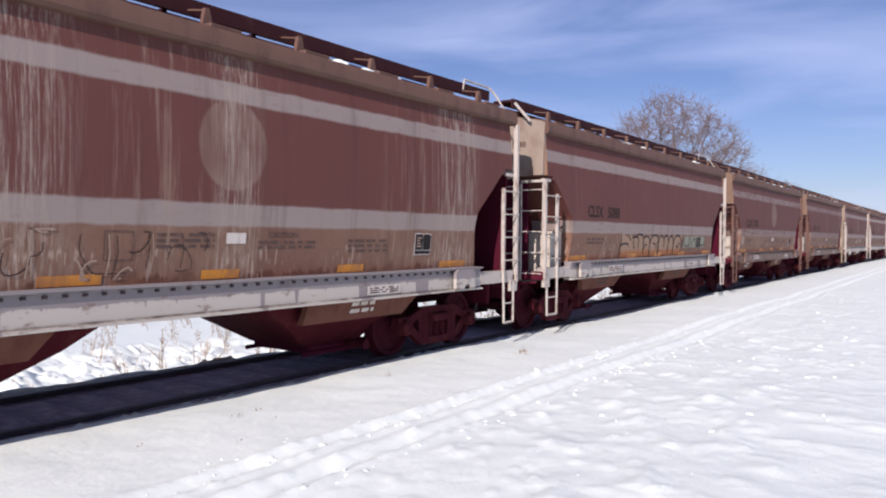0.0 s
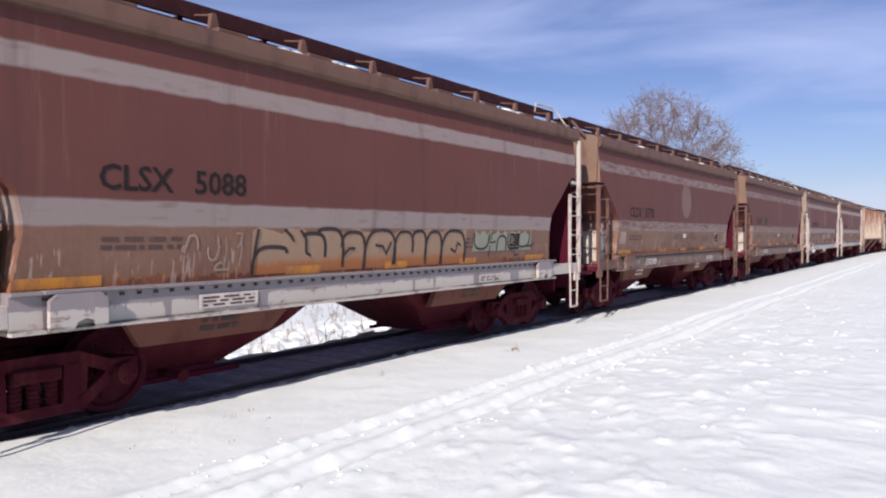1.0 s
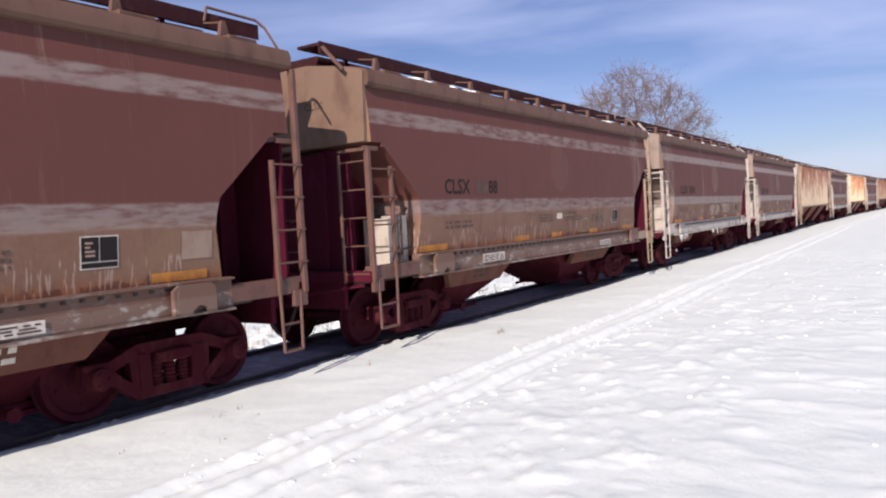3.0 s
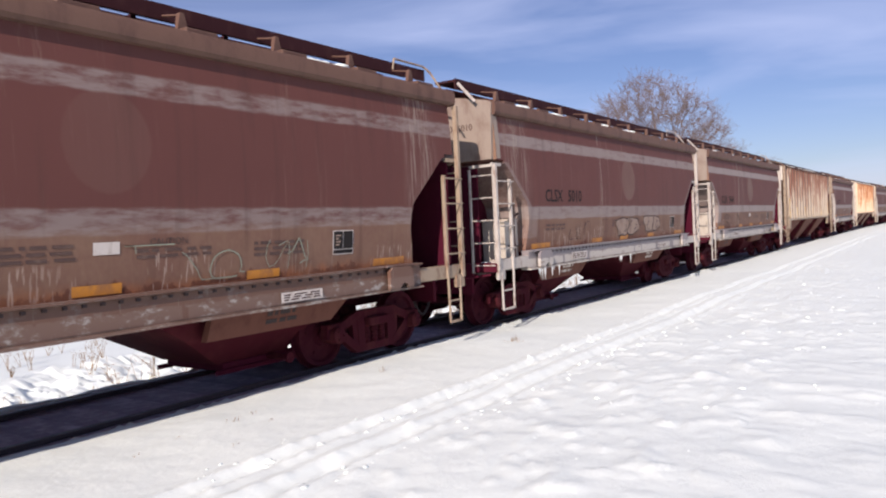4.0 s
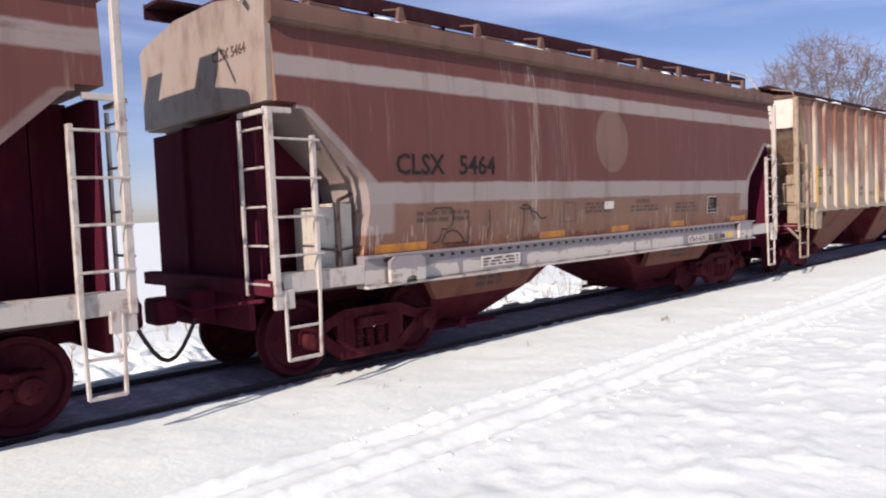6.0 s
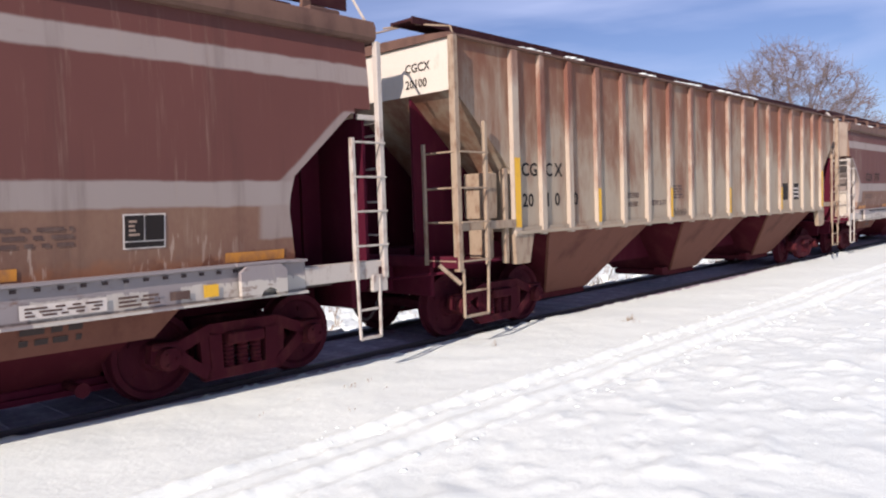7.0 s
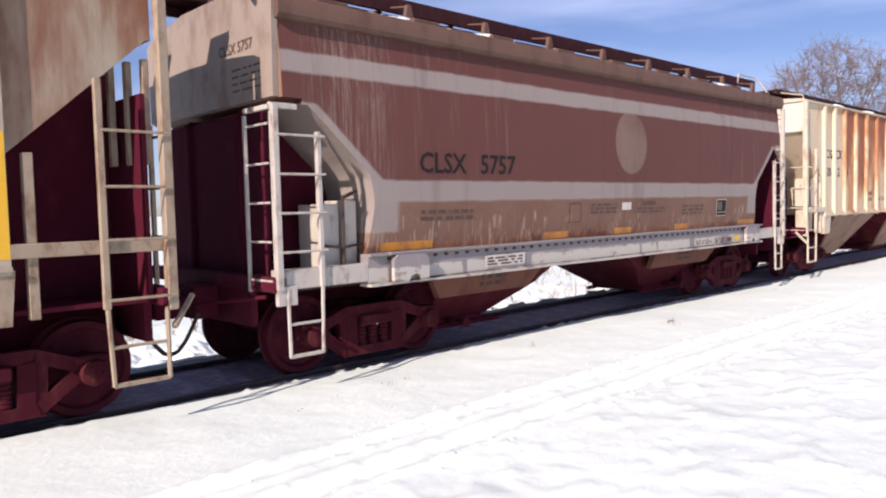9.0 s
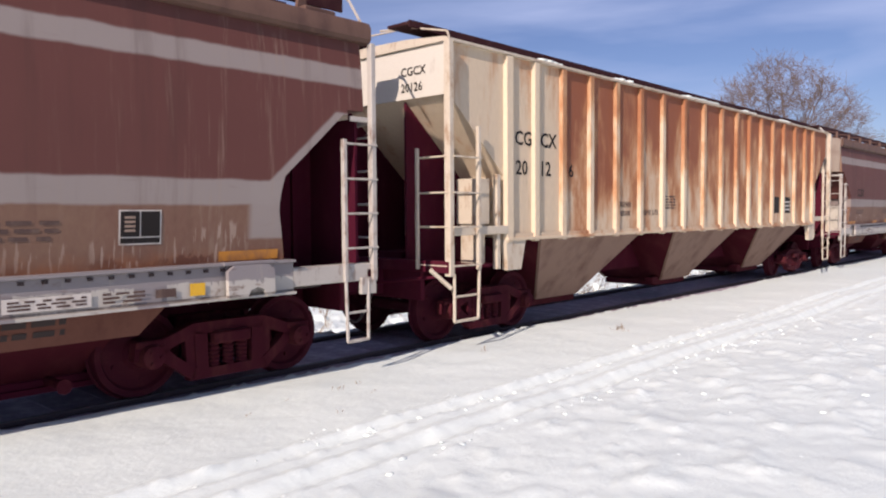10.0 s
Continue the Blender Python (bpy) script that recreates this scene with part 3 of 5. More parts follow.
def end_frame(bm, reach=0.62):
    """End platform with its crossbar, stub sill and coupler (near end; the far one is turned)."""
    box(bm, -0.06, 0.10, -1.60, 1.60, 1.06, 1.22, 0.01)
    box(bm, 0.10, 1.25, -1.44, 1.44, 1.09, 1.13)
    box(bm, -0.02, 0.06, -1.05, 1.05, 0.66, 1.07, 0.01)
    tube(bm, (-0.10, -1.50, 1.02), (-0.34, -0.30, 0.88), 0.022)
    tube(bm, (-0.34, -0.30, 0.88), (-0.52, -0.10, 0.99), 0.022)
    box(bm, -0.30, 2.6, -0.28, 0.28, 0.70, 1.08, 0.015)
    box(bm, -reach, -0.30, -0.10, 0.10, 0.78, 0.95, 0.02)
    box(bm, -reach - 0.04, -reach + 0.22, -0.16, 0.17, 0.72, 1.02, 0.03)


def shear_plate(bm):
    """Upright plate between the end platform and the tank's sloping end."""
    prism(bm, [(0.14, 1.12), (1.32, 1.12), (1.32, 2.3), (0.46, 3.02), (0.14, 3.02)], -0.02, 0.02)


def plate_post(bm):
    prism(bm, [(0, 1.12), (0.07, 1.12), (0.07, 2.95), (0, 2.95)], -0.07, 0.07)


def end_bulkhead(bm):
    """Added wall under the sloping end; its dark colour stands for the recess's shade."""
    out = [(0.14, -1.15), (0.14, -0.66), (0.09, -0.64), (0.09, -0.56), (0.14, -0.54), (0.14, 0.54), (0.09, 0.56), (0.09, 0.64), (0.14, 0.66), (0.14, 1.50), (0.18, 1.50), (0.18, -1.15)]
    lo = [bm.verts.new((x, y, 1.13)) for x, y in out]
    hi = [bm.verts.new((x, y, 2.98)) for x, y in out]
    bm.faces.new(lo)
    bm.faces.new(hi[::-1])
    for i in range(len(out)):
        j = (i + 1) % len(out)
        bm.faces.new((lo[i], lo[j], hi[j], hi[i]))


def end_stiffener(bm):
    box(bm, -0.03, 0.03, -0.035, 0.035, 2.35, 3.3, 0.006)


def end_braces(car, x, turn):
    # added dark wall in place of the deep shaded recess
    p = part("end_bulkhead", end_bulkhead, SHADE_STEEL, car, key="end_bulkhead")
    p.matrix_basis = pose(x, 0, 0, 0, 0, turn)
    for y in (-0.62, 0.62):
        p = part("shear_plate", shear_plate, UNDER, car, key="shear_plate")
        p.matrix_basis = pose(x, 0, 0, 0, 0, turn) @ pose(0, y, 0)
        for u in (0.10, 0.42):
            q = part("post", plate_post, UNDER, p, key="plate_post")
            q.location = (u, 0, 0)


def train_line(bm):
    """Air pipe and rods along the underside."""
    tube(bm, (0.3, -0.95, 1.0), (CYL_LEN - 0.3, -0.95, 1.0), 0.025)
    tube(bm, (4.4, -0.35, 1.12), (CYL_LEN - 4.4, -0.35, 1.12), 0.03)


def icicle(bm):
    tube(bm, (0, 0, 0), (0, 0, -1.0), 0.016, 6, 0.002)


def icicles(car, count, u0, u1, seed):
    rng = random.Random(seed)
    for i in range(count):
        c = part("icicle", icicle, ICE, car, "hanging icicle", key="icicle")
        c.location = (rng.uniform(u0, u1), -1.64 - rng.uniform(0.0, 0.05), 1.02)
        c.scale = (1, 1, rng.uniform(0.06, 0.26))


def air_hose(bm):
    pts = []
    for i in range(9):
        a = i / 8.0
        pts.append((-0.30 - 0.66 * a, -0.36, 0.78 - 0.42 * math.sin(math.pi * a)))
    bent(bm, pts, 0.024, 6)


def valve_box(bm):
    box(bm, 0.72, 0.94, -1.36, -0.86, 1.13, 1.96, 0.012)
    box(bm, 0.97, 1.17, -1.38, -1.02, 1.13, 2.0, 0.012)


def valve_pipes(bm):
    bent(bm, [(0.95, -1.42, 1.1), (0.95, -1.42, 2.03), (1.16, -1.40, 2.1)], 0.022)
    bent(bm, [(0.70, -1.42, 1.5), (0.95, -1.42, 1.47), (1.2, -1.42, 1.5)], 0.014)


def reservoir(bm):
    tube(bm, (0.62, -0.75, 1.55), (0.62, 0.75, 1.55), 0.24, 14)


def tiers(bm, levels):
    """A closed funnel through several level rectangles (x0, x1, y0, y1, z)."""
    rings = [[bm.verts.new(p) for p in ((x0, y0, z), (x1, y0, z), (x1, y1, z), (x0, y1, z))] for x0, x1, y0, y1, z in levels]
    for a, b in zip(rings, rings[1:]):
        for i in range(4):
            j = (i + 1) % 4
            bm.faces.new((a[i], a[j], b[j], b[i]))
    bm.faces.new(rings[0])
    bm.faces.new(rings[-1][::-1])


def near_funnel(bm):
    tiers(bm, ((2.30, 5.95, -1.10, 1.10, 1.36), (2.78, 4.86, -0.95, 0.95, 0.72), (2.98, 4.14, -0.55, 0.55, 0.30)))


def far_funnel(bm):
    L = CYL_LEN
    tiers(bm, ((L - 5.95, L - 2.30, -1.10, 1.10, 1.36), (L - 4.86, L - 2.78, -0.95, 0.95, 0.72), (L - 4.14, L - 2.98, -0.55, 0.55, 0.30)))


def sheet(bm, s, quad, thick):
    """A sloping sheet on one side (s), from four corners."""
    a = [bm.verts.new((x, s * y, z)) for x, y, z in quad]
    b = [bm.verts.new((x, s * (y - thick), z)) for x, y, z in quad]
    bm.faces.new(a)
    bm.faces.new(b[::-1])
    for i in range(4):
        j = (i + 1) % 4
        bm.faces.new((a[i], a[j], b[j], b[i]))


def side_sheet(bm, s, u0, u1, v0, v1):
    sheet(bm, s, ((u0, 1.43, 1.36), (u1, 1.43, 1.36), (v1, 1.15, 0.70), (v0, 1.15, 0.70)), 0.10)


def outlet_gate(bm):
    box(bm, -0.62, 0.62, -0.58, 0.58, 0.20, 0.305, 0.01)
    for s in (-1, 1):
        box(bm, -0.75, 0.95, s * 0.58, s * 0.62, 0.17, 0.23)


def gate_gear(bm):
    tube(bm, (0, -0.98, 0.28), (0, -0.58, 0.28), 0.045, 8)
    tube(bm, (0, -1.0, 0.28), (0, -0.97, 0.28), 0.075, 8)


def roofwalk(bm, length=CYL_LEN, z=4.52, w=0.84, drop=0.15):
    """Two long gratings beside the hatches, on cross bars."""
    for s in (-1, 1):
        for i in range(6):
            y = s * (w - 0.30 + 0.07 * i)
            box(bm, -0.12, length + 0.12, y - 0.030, y + 0.030, z - 0.02, z + 0.02)
        box(bm, -0.12, length + 0.12, s * (w + 0.085), s * (w + 0.11), z - drop, z + 0.035)
        for i in range(20):
            u = 0.1 + (length - 0.2) * i / 19
            box(bm, u - 0.012, u + 0.012, s * (w - 0.32), s * (w + 0.09), z - 0.016, z + 0.012)


def roof_hatch(bm, length=CYL_LEN):
    """The long trough hatch with its bars."""
    box(bm, 0.35, length - 0.35, -0.46, 0.46, 4.26, 4.50, 0.02)
    for i in range(9):
        u = 1.0 + (length - 2.0) * i / 8
        box(bm, u - 0.03, u + 0.03, -0.50, 0.50, 4.36, 4.515)


def walk_bracket(bm):
    """A gusset that carries the roofwalk, standing on the roof's edge."""
    prism(bm, [(-0.10, 4.09), (0.24, 4.09), (0.22, 4.14), (0.07, 4.21), (0.02, 4.38), (-0.03, 4.38), (-0.06, 4.22)], -1.30, -1.24)
    tube(bm, (0, -1.27, 4.36), (0, -0.93, 4.42), 0.014)
    box(bm, -0.13, 0.30, -1.52, -1.20, 4.10, 4.165, 0.012)


def roof_rail(bm):
    """Bent grab rail at the roof's far end."""
    L = CYL_LEN
    bent(bm, [(L - 0.75, -0.95, 4.44), (L - 0.7, -0.95, 4.62), (L + 0.05, -0.98, 4.60), (L + 0.14, -1.05, 4.50), (L + 0.16, -1.30, 4.12)], 0.018)


def roof_strut(bm):
    bent(bm, [(-0.05, -1.30, 4.10), (-0.12, -1.0, 4.46)], 0.03)


def side_frame(bm, y=-1.02, t=0.13):
    """Cast truck side: arched top, two windows, spring opening."""
    prism(bm, [(-0.42, 0.62), (0.42, 0.62), (0.42, 0.74), (-0.42, 0.74)], y - t / 2, y + t / 2)
    prism(bm, [(-0.48, 0.14), (0.48, 0.14), (0.42, 0.25), (-0.42, 0.25)], y - t / 2, y + t / 2)
    for s in (-1, 1):
        f = (lambda pts: [(s * a, b) for a, b in pts])
        prism(bm, f([(0.26, 0.25), (0.40, 0.25), (0.42, 0.66), (0.27, 0.62)]), y - t / 2, y + t / 2)
        prism(bm, f([(0.40, 0.62), (0.42, 0.74), (0.74, 0.62), (1.04, 0.60), (1.06, 0.42), (0.78, 0.42), (0.70, 0.50)]), y - t / 2, y + t / 2)
        prism(bm, f([(0.44, 0.14), (0.76, 0.38), (0.78, 0.50), (0.70, 0.50), (0.62, 0.42), (0.40, 0.26)]), y - t / 2, y + t / 2)
        prism(bm, f([(0.42, 0.70), (0.52, 0.66), (0.50, 0.28), (0.40, 0.25)]), y - t / 2 + 0.01, y + t / 2 - 0.01)


def spring(bm):
    rings = []
    for i in range(13):
        r = 0.072 if i % 2 else 0.056
        rings.append([bm.verts.new((r * math.cos(math.pi * j / 5), -1.02 + r * math.sin(math.pi * j / 5), 0.25 + i * 0.0225)) for j in range(10)])
    for p, q in zip(rings, rings[1:]):
        for j in range(10):
            bm.faces.new((p[j], p[(j + 1) % 10], q[(j + 1) % 10], q[j]))


def bolster(bm):
    box(bm, -0.22, 0.22, -1.16, 1.16, 0.50, 0.63, 0.02)
    box(bm, -0.30, 0.30, -0.45, 0.45, 0.55, 0.74, 0.02)


def bearing(bm):
    spin(bm, [(0.06, -0.16), (0.115, -0.15), (0.125, -0.05), (0.125, 0.08)], (0, -1.02, 0.457), 14)
    box(bm, -0.15, 0.15, -1.10, -0.94, 0.55, 0.62, 0.015)
    for i in range(3):
        a = 2.1 * i
        tube(bm, (0.065 * math.cos(a), -1.20, 0.457 + 0.065 * math.sin(a)), (0.065 * math.cos(a), -1.16, 0.457 + 0.065 * math.sin(a)), 0.018, 6)


def wheelset(bm):
    """Two wheels with flange and dished plate on one axle, about its own middle."""
    for s in (-1, 1):
        prof = [(0.085, -0.10), (0.14, -0.10), (0.17, -0.045), (0.36, -0.02), (0.385, -0.062), (0.445, -0.066), (0.457, 0.0), (0.460, 0.045), (0.485, 0.055), (0.480, 0.080), (0.39, 0.078), (0.36, 0.03), (0.17, 0.02), (0.12, 0.09), (0.085, 0.09)]
        spin(bm, [(r, (y if s < 0 else -y)) for r, y in prof], (0, s * 0.753, 0), 32)
        for i in range(5):
            a = 2 * math.pi * i / 5
            tube(bm, (0.27 * math.cos(a), s * 0.80, 0.27 * math.sin(a)), (0.27 * math.cos(a), s * 0.775, 0.27 * math.sin(a)), 0.03, 6)
    tube(bm, (0, -1.0, 0), (0, 1.0, 0), 0.085, 12)


def brake_beam(bm):
    for s in (-1, 1):
        box(bm, s * 0.34 - 0.04, s * 0.34 + 0.04, -0.85, 0.85, 0.28, 0.38)
        for q in (-1, 1):
            box(bm, s * 0.38 - 0.04, s * 0.38 + 0.05, q * 0.753 - 0.05, q * 0.753 + 0.05, 0.24, 0.50)


WHEELSETS = []
AXLE = 0.89


def truck(car, u):
    """A truck: bolster with two side frames, springs and two turning wheelsets."""
    b = part("truck", bolster, TRUCK, car, "rusty cast-steel four-wheel truck", key="bolster")
    b.location = (u, 0, 0)
    for turn in (0, 180):
        f = part("side_frame", side_frame, TRUCK, b, key="side_frame")
        f.matrix_basis = pose(0, 0, 0, 0, 0, turn)
        for x in (-0.17, 0.0, 0.17):
            f = part("spring", spring, TRUCK, b, key="spring")
            f.matrix_basis = pose(0, 0, 0, 0, 0, turn) @ pose(x, 0, 0)
        for s in (-AXLE, AXLE):
            f = part("bearing", bearing, TRUCK, b, key="bearing")
            f.matrix_basis = pose(0, 0, 0, 0, 0, turn) @ pose(s, 0, 0)
    part("brake_beam", brake_beam, DARK, b, key="brake_beam")
    for s in (-AXLE, AXLE):
        w = part("wheelset", wheelset, WHEEL, b, "dark steel wheels on an axle", key="wheelset")
        w.location = (s, 0, 0.457)
        WHEELSETS.append((w, s))


def placed(bm, u, z, lift=0.006, flat=None):
    """Bends a flat drawing (x, z) round the tank's side at u, z; flat: the half width of a level side instead."""
    for v in bm.verts:
        h = v.co.y + z
        v.co = Vector((v.co.x + u, -(girth(h) if flat is None else flat) - lift, h))
    return bm


def words(car, text, u, z, size, material, flat=None, width=None):
    bm = lettering(text, size)
    lo, hi = min(v.co.x for v in bm.verts), max(v.co.x for v in bm.verts)
    k = 1.0 if width is None else width / (hi - lo)
    for v in bm.verts:
        v.co.x = (v.co.x - lo) * k
    bmesh.ops.subdivide_edges(bm, edges=[e for e in bm.edges if e.calc_length() > 0.12], cuts=1)
    return part("lettering", placed(bm, u, z, 0.006, flat), material, car, smooth=0)


def patch(bm, x0, x1, z0, z1):
    n = max(1, round((z1 - z0) / 0.12))
    m = max(1, round((x1 - x0) / 0.6))
    vs = [[bm.verts.new((x0 + (x1 - x0) * i / m, z0 + (z1 - z0) * j / n, 0)) for j in range(n + 1)] for i in range(m + 1)]
    for i in range(m):
        for j in range(n):
            bm.faces.new((vs[i][j], vs[i + 1][j], vs[i + 1][j + 1], vs[i][j + 1]))


def mark(car, name, rects, material, lift=0.005, flat=None, label=""):
    """Flat painted rectangles (x0, x1, z0, z1) on the near side."""
    bm = bmesh.new()
    for r in rects:
        patch(bm, *r)
    ob = part(name, placed(bm, 0, 0, lift, flat), material, car, label, smooth=0)
    return tagged(ob, kind="stuff") if len(rects) > 4 else ob


def bars(rng, u0, u1, z0, z1, rows):
    """Rows of unreadable small writing."""
    out = []
    h = (z1 - z0) / rows
    for r in range(rows):
        x = u0
        while x < u1:
            w = rng.uniform(0.05, 0.22)
            out.append((x, min(u1, x + w), z0 + r * h, z0 + r * h + h * 0.55))
            x += w + rng.uniform(0.03, 0.07)
    return out


def stroke(bm, pts, w):
    """A sprayed line: a ribbon along points (x, z)."""
    vs = []
    for i, p in enumerate(pts):
        a, b = Vector(pts[max(0, i - 1)]), Vector(pts[min(len(pts) - 1, i + 1)])
        d = (b - a)
        n = Vector((-d.y, d.x)).normalized() * w / 2
        vs.append((bm.verts.new((p[0] + n.x, p[1] + n.y, 0)), bm.verts.new((p[0] - n.x, p[1] - n.y, 0))))
    for a, b in zip(vs, vs[1:]):
        bm.faces.new((a[0], b[0], b[1], a[1]))


def spray(parent, pts, w, material, lift, label=""):
    """One sprayed line as a part of its own."""
    bm = bmesh.new()
    stroke(bm, pts, w)
    return part("graffiti_stroke", placed(bm, 0, 0, lift), material, parent, label, smooth=0)


def hump(u0, u1, foot, top, end):
    """Points of an arched letter stroke from u0 to u1, ending at its own foot."""
    out = []
    for i in range(13):
        a = math.pi * i / 12
        c, h = -math.cos(a), math.sin(a)
        base = foot if i < 6 else end
        out.append(((u0 + u1) / 2 + (u1 - u0) / 2 * math.copysign(abs(c) ** 0.7, c), base + (top - base) * h ** 0.6))
    return out


def arched_graffiti(car, field, fill, line, humps, hooks, w):
    """A pale sprayed field with black arched strokes over it; field: (u0, u1, z0, z1)."""
    u0, u1, z0, z1 = field
    n = 40
    bm = bmesh.new()
    rows = []
    for j in range(5):
        rows.append([bm.verts.new((u0 + (u1 - u0) * i / n, z0 + (z1 - z0 + 0.035 * math.sin(i * 1.3) + 0.02 * math.sin(i * 2.9) if j == 4 else (z1 - z0) * j / 4), 0)) for i in range(n + 1)])
    for a, b in zip(rows, rows[1:]):
        for i in range(n):
            bm.faces.new((a[i], a[i + 1], b[i + 1], b[i]))
    f = part("graffiti_field", placed(bm, 0, 0, 0.007), fill, car, "pale sprayed field of graffiti letters", smooth=0)
    for k, (a, b, foot, top, end) in enumerate(humps):
        spray(f, hump(a, b, foot, top, end), w, line, 0.012 + 0.0005 * k)
    for k, pts in enumerate(hooks):
        spray(f, pts, w * 0.8, line, 0.018 + 0.0005 * k)


def graffiti(car, u0, u1, z0, z1, seed, letters, fill, line, w=0.035):
    """Rounded sprayed letter shapes with thick outlines, no words."""
    rng = random.Random(seed)
    step = (u1 - u0) / letters
    if fill is None:
        # a loose tag: wandering thin lines that cross, some running down
        for i in range(letters + 1):
            x, z = u0 + step * (i + rng.uniform(-0.1, 0.4)), rng.uniform(z0, z1)
            pts, a = [], rng.uniform(0, 6.28)
            turn = rng.choice((-1, 1)) * rng.uniform(0.12, 0.55)
            for q in range(rng.randint(9, 18)):
                pts.append((x, min(z1, max(z0, z))))
                a += turn + rng.uniform(-0.35, 0.35)
                if rng.random() < 0.12:
                    a += rng.uniform(1.6, 2.6)
                x, z = x + 0.085 * step * math.cos(a) * 1.6, z + 0.17 * (z1 - z0) * math.sin(a)
            spray(car, pts, w * rng.uniform(0.45, 0.8), line, 0.010 + 0.0004 * i)
            if rng.random() < 0.6:
                x = u0 + step * (i + rng.random())
                spray(car, [(x, z1 - 0.04), (x + 0.02, (z0 + z1) / 2), (x - 0.01, z0 + 0.03)], w * 0.5, line, 0.014 + 0.0004 * i)
    for i in range(letters if fill is not None else 0):
        cx, cz = u0 + step * (i + 0.5), (z0 + z1) / 2 + rng.uniform(-0.02, 0.02)
        rx, rz = step * rng.uniform(0.46, 0.60), (z1 - z0) * rng.uniform(0.50, 0.66)
        lean, k = rng.uniform(-0.3, 0.3), rng.uniform(2.4, 3.6)
        ring = []
        for j in range(20):
            a = 2 * math.pi * j / 20
            c, s = math.cos(a), math.sin(a)
            r = (abs(c) ** k + abs(s) ** k) ** (-1 / k) * (1 + 0.15 * math.sin(3 * a + i * 1.7) + 0.10 * math.sin(5 * a + i * 2.9))
            ring.append((cx + rx * r * c + lean * s * rz, min(z1 + 0.02, max(z0, cz + rz * r * s))))
        fills = bmesh.new()
        mid = fills.verts.new((cx, cz, 0))
        vs = [fills.verts.new((x, z, 0)) for x, z in ring]
        for j in range(20):
            fills.faces.new((mid, vs[j], vs[(j + 1) % 20]))
        f = part("graffiti_letter", placed(fills, 0, 0, 0.007 + 0.0007 * i), fill, car, "pale sprayed graffiti letter shape", smooth=0)
        spray(f, ring + ring[:1], w, line, 0.012 + 0.0007 * i)
        for _ in range(2):
            a0, x0, zz = rng.uniform(0, 6), cx + rng.uniform(-0.3, 0.3) * rx, cz + rng.uniform(-0.3, 0.3) * rz
            spray(f, [(x0 + 0.35 * rx * math.cos(a0 + q * 0.5), zz + 0.4 * rz * math.sin(a0 + q * 0.5)) for q in range(6)], w * 0.8, line, 0.016 + 0.0007 * i)


